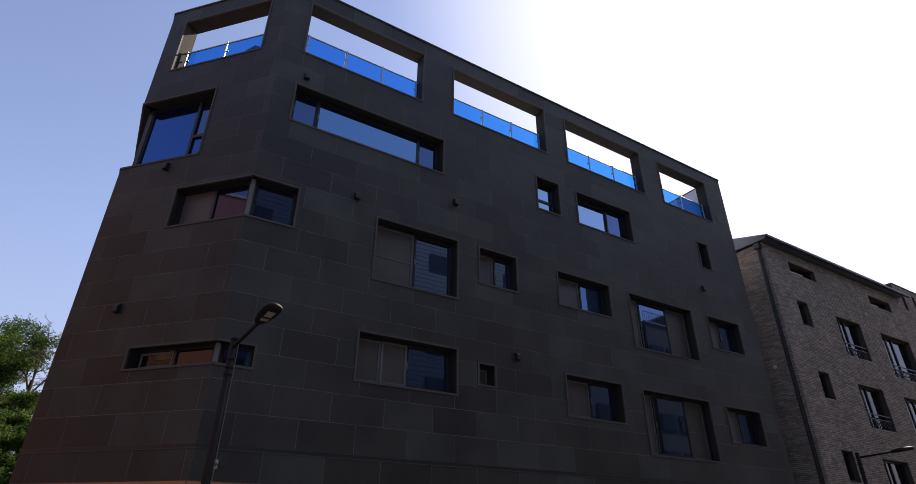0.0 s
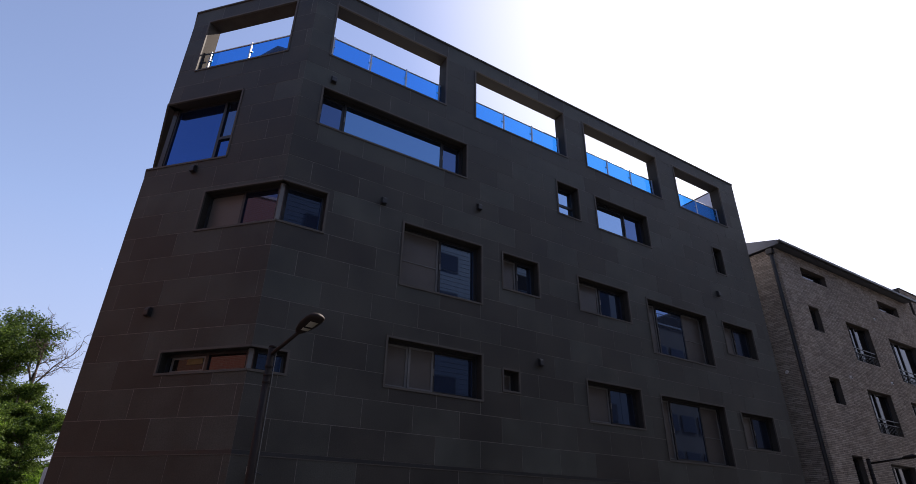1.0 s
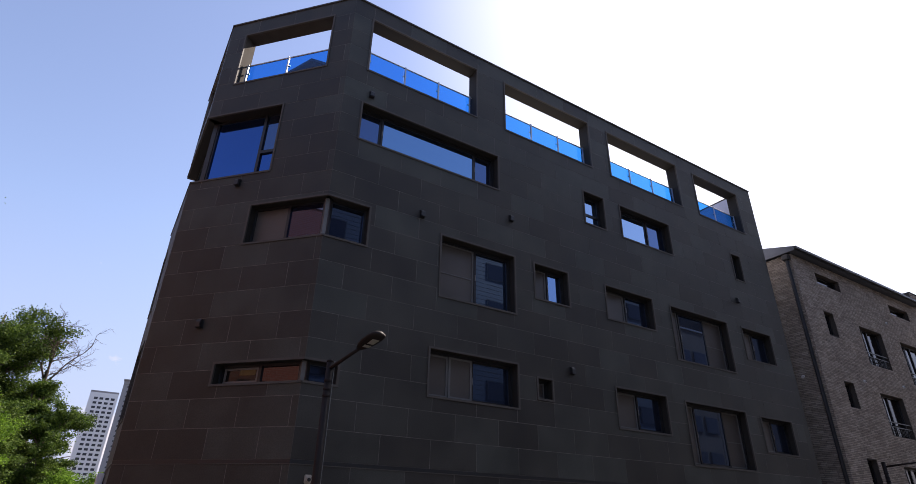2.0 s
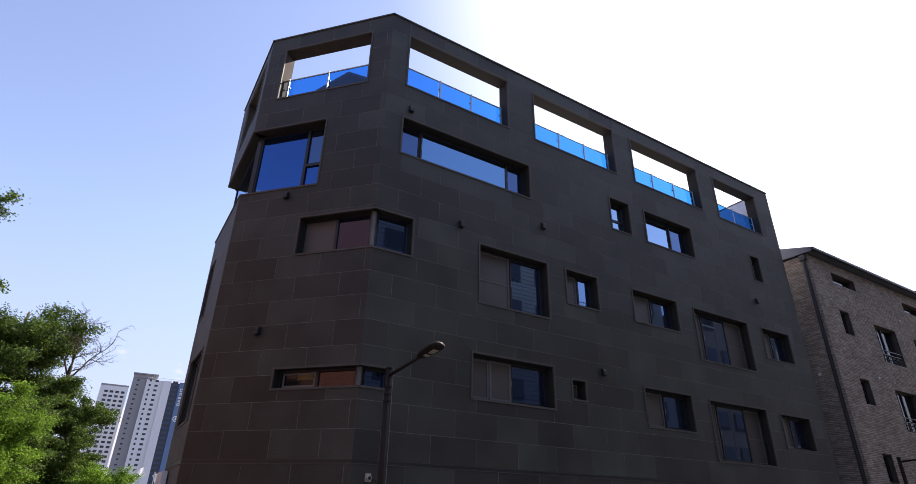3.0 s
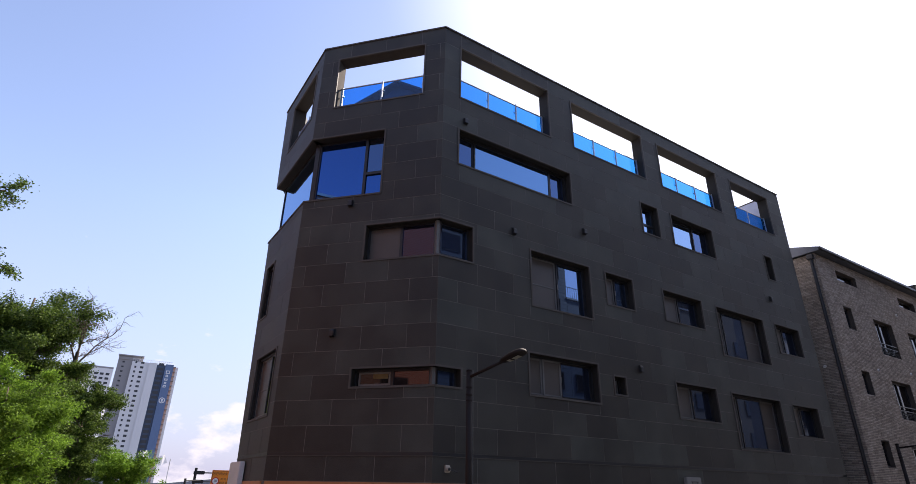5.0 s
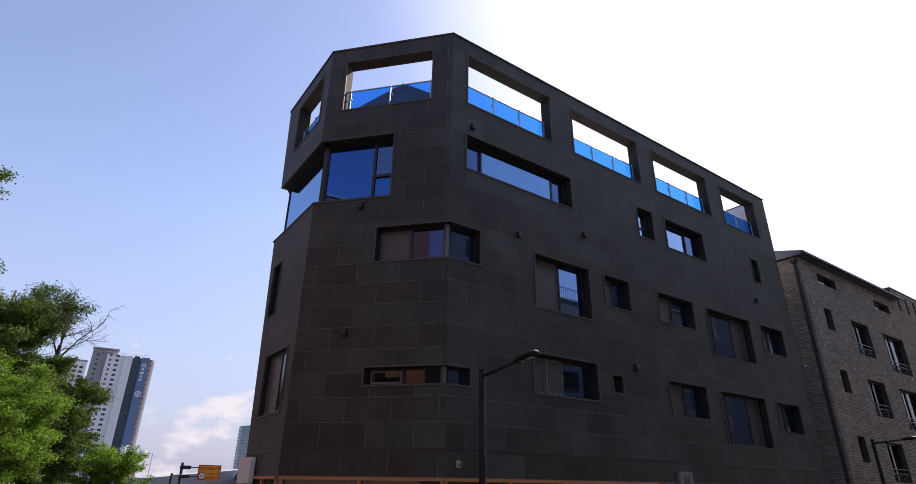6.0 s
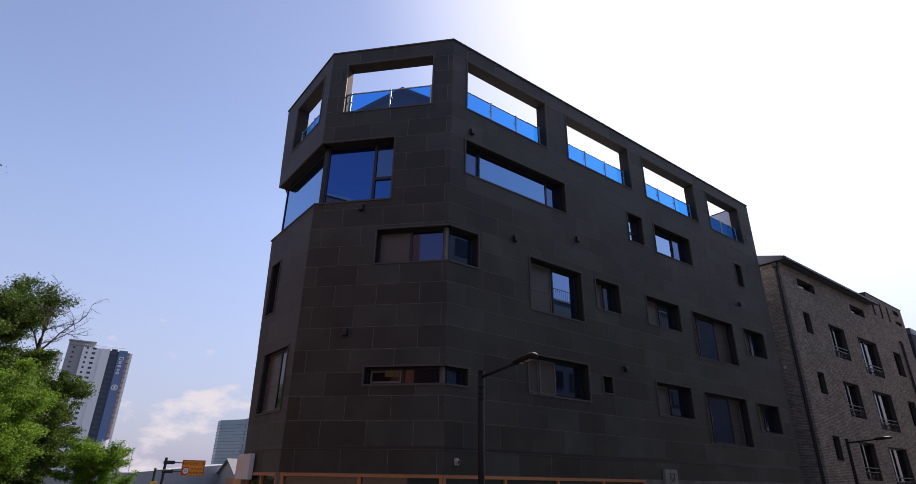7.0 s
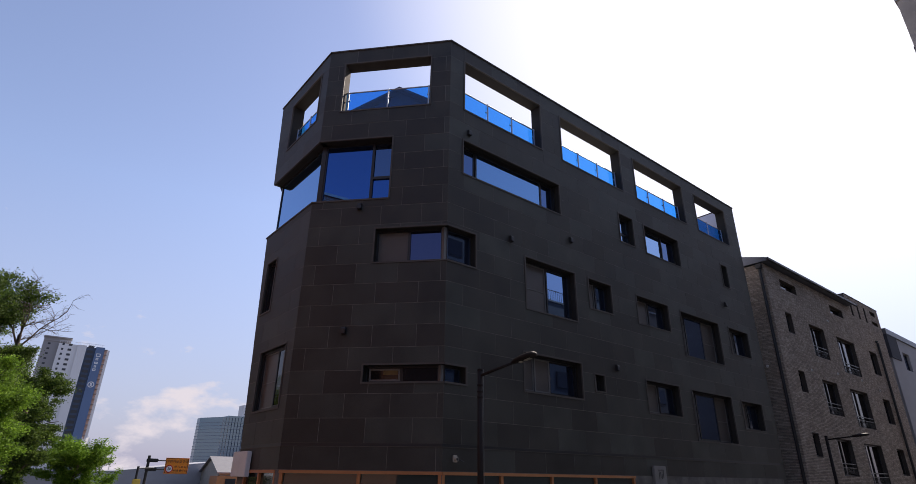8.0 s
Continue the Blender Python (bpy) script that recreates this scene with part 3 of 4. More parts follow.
# ---- small fixtures on the dark building ----
def vent_hood(p, u, z):
    v = thing("vent_hood", "small black vent hood on the stone wall", "vent", p.at(u, 0, z - 0.12), group="vent hoods")
    bm = bmesh.new()
    prof = [(0.0, -0.1), (0.0, 0.1), (-0.07, 0.085), (-0.1, 0.04), (-0.105, -0.1)]
    a = [bm.verts.new(p.at(u - 0.065, d, z + h)) for d, h in prof]
    b = [bm.verts.new(p.at(u + 0.065, d, z + h)) for d, h in prof]
    bm.faces.new(a), bm.faces.new(b)
    for k in range(5):
        bm.faces.new((a[k], b[k], b[(k + 1) % 5], a[(k + 1) % 5]))
    bmesh.ops.bevel(bm, geom=bm.edges[:], offset=0.012, segments=2, affect="EDGES")
    part("hood", bm, BLACK, v)
    part("plate", p.box(u - 0.075, -0.012, z - 0.11, u + 0.075, 0.002, z + 0.11), BLACK, v)


for x, z in ((3.05, 12.57), (4.76, 9.46), (7.63, 10.23), (9.57, 6.13), (18.26, 10.05)):
    vent_hood(main, x - X0, z)
vent_hood(facet, 1.5, 9.92)
vent_hood(facet, 1.37, 6.24)

BEIGE = material("aged cream plastic", (0.46, 0.41, 0.34), 0.5, vary=0.08, bump=0.02)
cctv = thing("security_camera", "cream security camera with black lens on a small bracket", "camera", main.at(0.36, 0, 3.0))
part("mount", main.box(0.31, -0.045, 3.01, 0.44, 0.0, 3.17, bevel=0.012), BEIGE, cctv)
part("housing", tube([main.at(0.37, -0.045, 3.08), main.at(0.37, -0.12, 3.08)], [0.05, 0.046], 14), BEIGE, cctv)
part("lens", tube([main.at(0.37, -0.12, 3.08), main.at(0.37, -0.132, 3.08)], [0.035, 0.032], 14), BLACK, cctv, "black lens")
part("arm", tube([main.at(0.42, -0.04, 3.08), main.at(0.5, -0.11, 3.05), main.at(0.58, -0.13, 3.02)], 0.012, 6), BLACK, cctv)

board = thing("notice_box", "grey wall box with dark line emblem", "sign", main.at(9.0, 0, 2.5))
part("case", main.box(8.65, -0.1, 2.3, 9.35, 0.0, 3.12, bevel=0.015), material("grey metal", (0.2, 0.195, 0.185), 0.55), board)
for k in range(4):
    part("emblem_bar", main.box(8.9 + 0.08 * k, -0.108, 2.72 + 0.03 * (k % 2), 8.92 + 0.08 * k, -0.1, 2.98 - 0.05 * (k % 3)), BLACK, board)
part("emblem_bar", main.box(8.86, -0.108, 2.98, 9.2, -0.1, 3.0), BLACK, board)

sign_box = thing("light_box_sign", "blank white light box sign on the side wall", "sign", left.at(1.65, 0, 2.6))
part("case", left.box(1.1, -0.15, 2.62, 2.2, -0.02, 3.27, bevel=0.015), WHITE, sign_box)
part("bracket", left.box(1.3, -0.03, 2.7, 1.4, 0.0, 3.2), BLACK, sign_box)
part("bracket", left.box(1.95, -0.03, 2.7, 2.05, 0.0, 3.2), BLACK, sign_box)


# ---- street lamps ----
def street_lamp(x, y, top, tip, label):
    lamp = thing("street_lamp", label, "street lamp", (x, y, GROUND + 0.15), group="street lamps")
    part("base_plate", tube([(x, y, GROUND + 0.15), (x, y, GROUND + 0.2)], 0.2, 16), LAMP_PAINT, lamp)
    part("pole", tube([(x, y, GROUND + 0.2), (x, y, top)], [0.075, 0.062], 16), LAMP_PAINT, lamp, smooth=True)
    part("pole_cap", tube([(x, y, top), (x, y, top + 0.03), (x, y, top + 0.05)], [0.068, 0.066, 0.03], 16), LAMP_PAINT, lamp, smooth=True)
    part("rod", tube([(x + 0.082, y - 0.03, GROUND + 0.2), (x + 0.075, y - 0.03, top + 0.03)], 0.007, 6), SASH_GREY, lamp, "thin grey cable conduit")
    for h in (0.35, 0.5, 0.62):
        part("clip", tube([(x, y, top - h), (x, y, top - h + 0.025)], 0.074, 14), LAMP_PAINT, lamp)
    a, e = Vector((x, y, top - 0.12)), Vector(tip)
    d = (e - a).normalized()
    neck = e - d * 0.62
    part("arm", tube([a, neck + d * 0.1], [0.035, 0.03], 10), LAMP_PAINT, lamp, smooth=True)
    # flat rounded head
    s = d.cross(Vector((0, 0, 1))).normalized()
    n = s.cross(d).normalized()
    bm = bmesh.new()
    rings = []
    for t, w, h in ((0.0, 0.06, 0.05), (0.1, 0.11, 0.075), (0.3, 0.155, 0.09), (0.5, 0.16, 0.085), (0.6, 0.13, 0.07), (0.65, 0.05, 0.04)):
        c = neck + d * t
        rings.append([bm.verts.new(c + s * w * math.cos(q) + n * h * math.sin(q) * (1.0 if math.sin(q) > 0 else 0.55)) for q in [2 * math.pi * k / 14 for k in range(14)]])
    for r, q in zip(rings, rings[1:]):
        for k in range(14):
            bm.faces.new((r[k], r[(k + 1) % 14], q[(k + 1) % 14], q[k]))
    bm.faces.new(rings[0]), bm.faces.new(rings[-1])
    head = part("lamp_head", bm, LAMP_PAINT, lamp, smooth=True)
    for t0, t1 in ((0.18, 0.27), (0.32, 0.5)):
        bm = bmesh.new()
        bm.faces.new([bm.verts.new(neck + d * t + s * w - n * 0.052) for t, w in ((t0, -0.06), (t1, -0.07), (t1, 0.07), (t0, 0.06))])
        bmesh.ops.solidify(bm, geom=bm.faces[:], thickness=0.012)
        part("lens", bm, LENS, head, "pale lamp lens")


street_lamp(2.4, 10.87, 5.0, (2.68, 9.36, 5.2), "dark brown street lamp with flat arm-mounted head")
street_lamp(23.5, 11.05, 4.6, (23.95, 9.5, 4.66), "dark street lamp before the brick building")

# ---- brick building beside it ----
BRICK = material("grey-brown brick", (0.30, 0.24, 0.19), 0.85, vary=0.15, scale=1.0, bump=0.3, bump_scale=80, island=0.15, tint=(0.385, 0.32, 0.262))
BRICKJOINT = material("dark brick joint", (0.075, 0.06, 0.05), 0.95, vary=0.15)
NX0, NX1, NY, NTOP, NSTEP = 22.6, 40.7, 11.8, 13.08, 13.93
nb = thing("brick_building", "grey-brown long-brick apartment building with dark eaves", "building", (31, 16, GROUND))
nf, ns = Plane(NX0, NY, NX1, NY), Plane(NX0, NY + 9, NX0, NY)
cols = {"n": (24.1, 24.88), "a": (27.02, 29.1), "b": (30.92, 33.78), "m": (36.45, 37.8)}
rows_nb = {"n": (9.74, 10.76), "a": (8.92, 10.64), "b": (8.53, 10.57), "m": (9.06, 10.51)}
nb_holes = [(24.31, 26.34, 12.11, 12.6), (31.04, 33.16, 12.05, 12.52), (35.08, 35.42, 12.65, 13.61), (36.39, 36.7, 12.65, 13.61), (37.69, 38.0, 12.65, 13.61), (38.98, 40.0, 13.37, 13.65), (38.95, 40.1, 12.68, 12.91)]
for drop in (0, 2.98, 5.92):
    nb_holes += [(*cols[k], rows_nb[k][0] - drop, rows_nb[k][1] - drop) for k in cols]
nh = [(a - NX0, b - NX0, c, d) for a, b, c, d in nb_holes]
nwall = pierced("front_wall", nf, 0.02, NX1 - NX0, GROUND, NTOP, nh, 0.015, 0.3, BRICKJOINT, nb)
pierced("raised_wall", nf, 34.4 - NX0, NX1 - NX0, NTOP, NSTEP, nh, 0.015, 0.3, BRICKJOINT, nb)
nside = pierced("side_wall", ns, 0, 8.97, GROUND, NTOP, [], 0.015, 0.3, BRICKJOINT, nb)
part("back_wall", box(NX0, NY + 9, GROUND, NX1, NY + 9.3, NTOP), BRICKJOINT, nb)
part("end_wall", box(NX1 - 0.3, NY + 0.3, GROUND, NX1, NY + 9, NSTEP), BRICKJOINT, nb)
part("raised_side_wall", box(34.4, NY + 0.31, NTOP, 34.7, NY + 6, NSTEP), BRICKJOINT, nb)
part("flat_roof", box(34.4, NY + 0.3, NSTEP - 0.1, NX1, NY + 6, NSTEP - 0.004), ZINC, nb)
# dark eaves with gutter and sloping roof
bm = bmesh.new()
q = [(NY - 0.28, NTOP + 0.02), (NY - 0.28, NTOP + 0.2), (NY + 4.5, NTOP + 1.6), (NY + 9.4, NTOP + 0.2), (NY + 9.4, NTOP + 0.02)]
a = [bm.verts.new((NX0 - 0.15, y, z)) for y, z in q]
b = [bm.verts.new((34.5, y, z)) for y, z in q]
bm.faces.new(a), bm.faces.new(b)
for k in range(5):
    bm.faces.new((a[k], b[k], b[(k + 1) % 5], a[(k + 1) % 5]))
part("roof", bm, ZINC, nb, "dark metal roof")
part("gutter", box(NX0 - 0.2, NY - 0.4, NTOP + 0.03, 35.0, NY - 0.285, NTOP + 0.17, bevel=0.02), BLACK, nb, "black gutter")
part("step_coping", box(34.38, NY - 0.03, NSTEP + 0.002, NX1 + 0.03, NY + 6, NSTEP + 0.04), TRIM, nb)
part("downpipe", tube([(NX0 - 0.08, NY + 0.17, NTOP - 0.05), (NX0 - 0.08, NY + 0.17, GROUND)], 0.07, 12), BLACK, nb, "black downpipe")
part("pipe_head", box(NX0 - 0.2, NY + 0.03, NTOP - 0.3, NX0 - 0.004, NY + 0.31, NTOP - 0.05, bevel=0.02), BLACK, nb)
part("downpipe", tube([(38.45, NY - 0.09, 11.3), (38.45, NY - 0.09, GROUND)], 0.07, 12), BLACK, nb, "black downpipe")
part("pipe_elbow", tube([(38.45, NY + 0.01, 11.4), (38.45, NY - 0.09, 11.38), (38.45, NY - 0.09, 11.25)], 0.085, 12), BLACK, nb)


def nb_window(u0, u1, z0, z1, kind):
    w = part("window", ring(nf, u0 + 0.004, u1 - 0.004, z0 + 0.004, z1 - 0.004, 0.06, 0.2, 0.29), SASH, nb)
    part("pane", nf.box(u0 + 0.06, 0.25, z0 + 0.06, u1 - 0.06, 0.26, z1 - 0.06), GLASS_SMOKE, w)
    if kind in "ab":
        mid = (u0 + u1) / 2
        part("mullion", nf.box(mid - 0.04, 0.2, z0 + 0.06, mid + 0.04, 0.245, z1 - 0.06), SASH, w)
        for f in (0.12, 0.3):
            part("sash", nf.box(u0 + (u1 - u0) * f, 0.205, z0 + 0.06, u0 + (u1 - u0) * f + 0.05, 0.24, z1 - 0.06), SASH_GREY, w, "grey sash stile")
        top = z0 + 0.55
        g = part("guard_rail", nf.box(u0 + 0.01, 0.04, top, u1 - 0.01, 0.075, top + 0.04), BLACK, w, "black metal window guard")
        part("rail", nf.box(u0 + 0.01, 0.04, top - 0.18, u1 - 0.01, 0.07, top - 0.15), BLACK, w)
        n = int((u1 - u0) / 0.13)
        bm = bmesh.new()
        for k in range(1, n):
            u = u0 + (u1 - u0) * k / n
            nf.box(u - 0.008, 0.05, z0 + 0.05, u + 0.008, 0.066, top - 0.18, bm)
        part("baluster_row", bm, BLACK, w)


for (a, b, c, d), kind in zip(nh, "sswwwss" + "nabm" * 3):
    nb_window(a, b, c, d, kind)
for x, z in ((30.1, 11.35), (29.6, 8.25), (33.4, 8.3), (36.3, 8.0), (25.9, 8.0), (38.9, 7.9)):
    v = thing("air_vent", "small pale round air vent on the brick wall", "air vent", (x, NY, z - 0.05), group="air vents")
    part("cap", tube([(x, NY + 0.01, z), (x, NY - 0.06, z)], [0.07, 0.055], 12), WHITE, v)
    part("mouth", tube([(x, NY - 0.06, z), (x, NY - 0.066, z)], [0.04, 0.04], 12), BLACK, v)
spot = thing("wall_spotlight", "small white spotlight on the brick side wall", "lamp", (NX0, NY + 0.75, 7.85))
part("base", tube([(NX0 + 0.01, NY + 0.75, 7.9), (NX0 - 0.06, NY + 0.75, 7.9)], 0.05, 12), WHITE, spot)
part("head", tube([(NX0 - 0.06, NY + 0.75, 7.9), (NX0 - 0.16, NY + 0.72, 7.84)], [0.04, 0.06], 12), WHITE, spot)

# grey plastered house further on
far = thing("grey_house", "light grey rendered house with dark metal roof box", "house", (48, 15, GROUND))
RENDER_GREY = material("light grey render", (0.33, 0.34, 0.365), 0.85, vary=0.08, scale=0.6)
SLATE = material("dark slate cladding", (0.045, 0.05, 0.066), 0.8, vary=0.12, spec=0.2)
gp = Plane(42.2, 12.0, 60, 12.0)
gh = [(3.0, 4.6, 10.4, 11.7), (3.6, 4.6, 7.6, 9.0), (3.0, 4.4, 4.0, 5.2)]
pierced("wall", gp, 0, 17.8, GROUND, 12.6, gh, 0, 0.3, RENDER_GREY, far)
part("side_wall", box(42.2, 12.3, GROUND, 42.5, 22, 10.9), RENDER_GREY, far)
part("roof", box(42.1, 11.9, 12.604, 60, 22, 13.0), ZINC, far)
part("dark_cladding", box(42.12, 11.93, 10.9, 44.3, 11.995, 12.6), SLATE, far)
part("dark_cladding", box(42.1, 11.93, 10.904, 42.19, 22, 12.6), SLATE, far)
for u0, u1, z0, z1 in gh:
    w = part("window", ring(gp, u0 + 0.004, u1 - 0.004, z0 + 0.004, z1 - 0.004, 0.07, 0.15, 0.25), SASH, far)
    part("pane", gp.box(u0 + 0.07, 0.2, z0 + 0.07, u1 - 0.07, 0.21, z1 - 0.07), GLASS_DIM, w)

# ---- houses across the street, seen in the panes, and one unseen block ----
RED = material("red brick", (0.21, 0.105, 0.07), 0.85, vary=0.2, scale=0.7, bump=0.3)
n, l = RED.node_tree.nodes, RED.node_tree.links
courses, apart, flat = n.new("ShaderNodeTexBrick"), n.new("ShaderNodeSeparateXYZ"), n.new("ShaderNodeCombineXYZ")
l.new(n.new("ShaderNodeNewGeometry").outputs["Position"], apart.inputs[0])
run = n.new("ShaderNodeMath")
l.new(apart.outputs[0], run.inputs[0]), l.new(apart.outputs[1], run.inputs[1])
l.new(run.outputs[0], flat.inputs[0]), l.new(apart.outputs[2], flat.inputs[1])
l.new(flat.outputs[0], courses.inputs["Vector"])
courses.inputs["Scale"].default_value, courses.inputs["Mortar Size"].default_value = 1.0, 0.018
courses.inputs["Brick Width"].default_value, courses.inputs["Row Height"].default_value = 0.34, 0.115
courses.inputs["Color1"].default_value, courses.inputs["Color2"].default_value, courses.inputs["Mortar"].default_value = (0.21, 0.062, 0.034, 1), (0.155, 0.05, 0.03, 1), (0.22, 0.175, 0.15, 1)
l.new(courses.outputs["Color"], n["Principled BSDF"].inputs["Base Color"])
BLUEGREY = material("blue-grey panel", (0.055, 0.066, 0.085), 0.6, vary=0.12)


def opposite(x0, y0, x1, y1, top, mat, label, face, cols_n, floors):
    h = thing("opposite_house", label, "house", ((x0 + x1) / 2, (y0 + y1) / 2, GROUND))
    part("wall", box(x0, y0, GROUND, x1, y1, top), mat, h)
    part("coping", box(x0 - 0.08, y0 - 0.08, top + 0.002, x1 + 0.08, y1 + 0.08, top + 0.15), CONCRETE, h)
    for f in range(floors):
        for c in range(cols_n):
            z = GROUND + 3.6 + f * 3.0
            if face == "y":
                x = x0 + (x1 - x0) * (c + 0.5) / cols_n
                w = part("window", box(x - 0.9, y1 + 0.003, z, x + 0.9, y1 + 0.06, z + 1.4), SASH, h)
                part("pane", box(x - 0.82, y1 + 0.062, z + 0.08, x + 0.82, y1 + 0.07, z + 1.32), GLASS_SMOKE, w)
            else:
                y = y0 + (y1 - y0) * (c + 0.5) / cols_n
                w = part("window", box(x1 + 0.003, y - 0.8, z, x1 + 0.06, y + 0.8, z + 1.4), SASH, h)
                part("pane", box(x1 + 0.062, y - 0.72, z + 0.08, x1 + 0.07, y + 0.72, z + 1.32), GLASS_SMOKE, w)
    bm = bmesh.new()
    n = int((x1 - x0) / 0.25)
    for k in range(n + 1):
        x = x0 + (x1 - x0) * k / n
        box(x - 0.012, y1 - 0.1, top + 0.15, x + 0.012, y1 - 0.076, top + 1.1, bm)
    box(x0, y1 - 0.11, top + 1.1, x1, y1 - 0.066, top + 1.15, bm)
    part("roof_railing", bm, BLACK, h)
    return h


sided = opposite(4, -20, 27.1, -8, 24.5, BLUEGREY, "tall blue-grey house with horizontal siding across the street", "y", 7, 6)
bm = bmesh.new()
for k in range(60):
    box(4.0, -7.998, 4.2 + 0.33 * k, 27.1, -7.975, 4.5 + 0.33 * k, bm)
tagged(part("siding", bm, BLUEGREY, sided), kind="stuff")
opposite(27.15, -20, 35.4, -8, 17.3, BLUEGREY, "blue-grey house with railed roof deck across the street", "y", 3, 4)
opposite(35.45, -10.2, 39.5, -8, 24.0, BLUEGREY, "narrow blue-grey stair tower across the street", "y", 1, 6)
OPPOSITE_BRICK = material("dark brown brick", (0.10, 0.078, 0.062), 0.85, vary=0.2, scale=0.7, bump=0.3)
opposite(40.2, -20, 47, -8, 19.2, OPPOSITE_BRICK, "brown brick house across the street", "y", 3, 5)
opposite(47.05, -20, 68, -8, 22.0, OPPOSITE_BRICK, "long brown brick house across the street", "y", 7, 5)
opposite(34.5, 1.6, 41, 4.22, 33.0, BRICK, "tall brown brick house across the street", "y", 3, 9)
# unseen block, added to keep south-west sky light off the corner facet
opposite(-34, -24, -15, 1.0, 14.5, BLUEGREY, "unseen blue-grey block added to shade the corner facet", "x", 5, 3)
# unseen rear end drawn out to y 36 to shade the side wall
opposite(-30, 4.9, -14, 36, 18.0, RED, "red brick apartment house across the side street", "x", 7, 4)


# ---- trees ----
def tree(name, label, x, y, height, crown, leaf_mat, leaves, leaf_size, seed, bare=0.0, spread=1.0):
    """A trunk with limbs that fork, and leaves in sprays round the outer twigs. crown: (radius, bottom) of the leafy part."""
    rng = np.random.default_rng(seed)
    t = thing(name, label, "tree", (x, y, GROUND), group="trees")
    radius, low = crown
    wood, tips = [], []

    def limb(p, d, length, r, level):
        pts = [p]
        for k in range(4):
            d = (d + Vector(rng.normal(0, 0.16, 3)) + Vector((0, 0, 0.05))).normalized()
            pts.append(pts[-1] + d * length / 4)
        wood.append((pts, [r, r * 0.85, r * 0.7, r * 0.55, r * 0.4]))
        if level == 0:
            tips.extend(pts[1:])
            return
        for k in range(5 if level > 1 else 4):
            q = pts[1 + int(rng.integers(0, 4))]
            e = (d * 0.6 + Vector(rng.normal(0, 0.6, 3))).normalized()
            e.z = e.z * 0.7 + 0.12
            limb(q, e.normalized(), length * rng.uniform(0.5, 0.72), r * 0.5, level - 1)

    trunk_r = height * 0.017
    lean = Vector((rng.normal(0, 0.04), rng.normal(0, 0.04), 1)).normalized()
    trunk = [Vector((x, y, GROUND)) + lean * height * 0.85 * k / 6 + Vector((rng.normal(0, 0.1), rng.normal(0, 0.1), 0)) * (k > 0) for k in range(7)]
    part("trunk", tube(trunk, [trunk_r * (1.25 - 0.17 * k) for k in range(7)], 10), BARK, t, smooth=True)
    for k in range(15):
        f = low / height + (0.88 - low / height) * (k + rng.random()) / 15
        a = 2.4 * k + rng.normal(0, 0.3)
        reach = radius * spread * math.sin(math.pi * min(max((f - low / height) / (1.02 - low / height), 0.08), 0.95)) ** 0.5 * rng.uniform(0.6, 1.05)
        base = trunk[0] + lean * height * 0.85 * min(f, 0.98)
        limb(base, Vector((math.cos(a), math.sin(a), rng.uniform(0.15, 0.7))).normalized(), reach * 0.62, trunk_r * 0.4, 2)
    bm = bmesh.new()
    for pts, rr in wood:
        if rr[0] > 0.02:
            tube(pts, rr, 5, bm)
    tagged(part("branchwork", bm, BARK, t), kind="stuff")
    tips = np.array([tuple(p) for p in tips])
    pick = tips[rng.integers(0, len(tips), leaves)]
    pos = pick + rng.normal(0, 1, (leaves, 3)) * np.array([0.3, 0.3, 0.17]) * radius / 6
    pos = pos[pos[:, 2] > GROUND + 0.4]
    n = len(pos)
    yaw, tilt, size = rng.uniform(0, 2 * np.pi, n), rng.normal(-0.25, 0.5, n), leaf_size * rng.uniform(0.6, 1.3, n)
    along = np.stack([np.cos(yaw) * np.cos(tilt), np.sin(yaw) * np.cos(tilt), np.sin(tilt)], 1)
    across = np.cross(along, rng.normal(0, 1, (n, 3)))
    across /= np.linalg.norm(across, axis=1, keepdims=True)
    along, across = along * size[:, None], across * size[:, None] * 0.3
    v = np.empty((n, 4, 3))
    v[:, 0], v[:, 1], v[:, 2], v[:, 3] = pos - along * 0.5, pos + across, pos + along * 0.5, pos - across
    idx = np.arange(n * 4).reshape(n, 4)
    crown_ob = place(new("crown", mesh_of("crown", v.reshape(-1, 3).tolist(), idx.tolist(), leaf_mat)), t)
    tagged(crown_ob, kind="stuff")
    return t


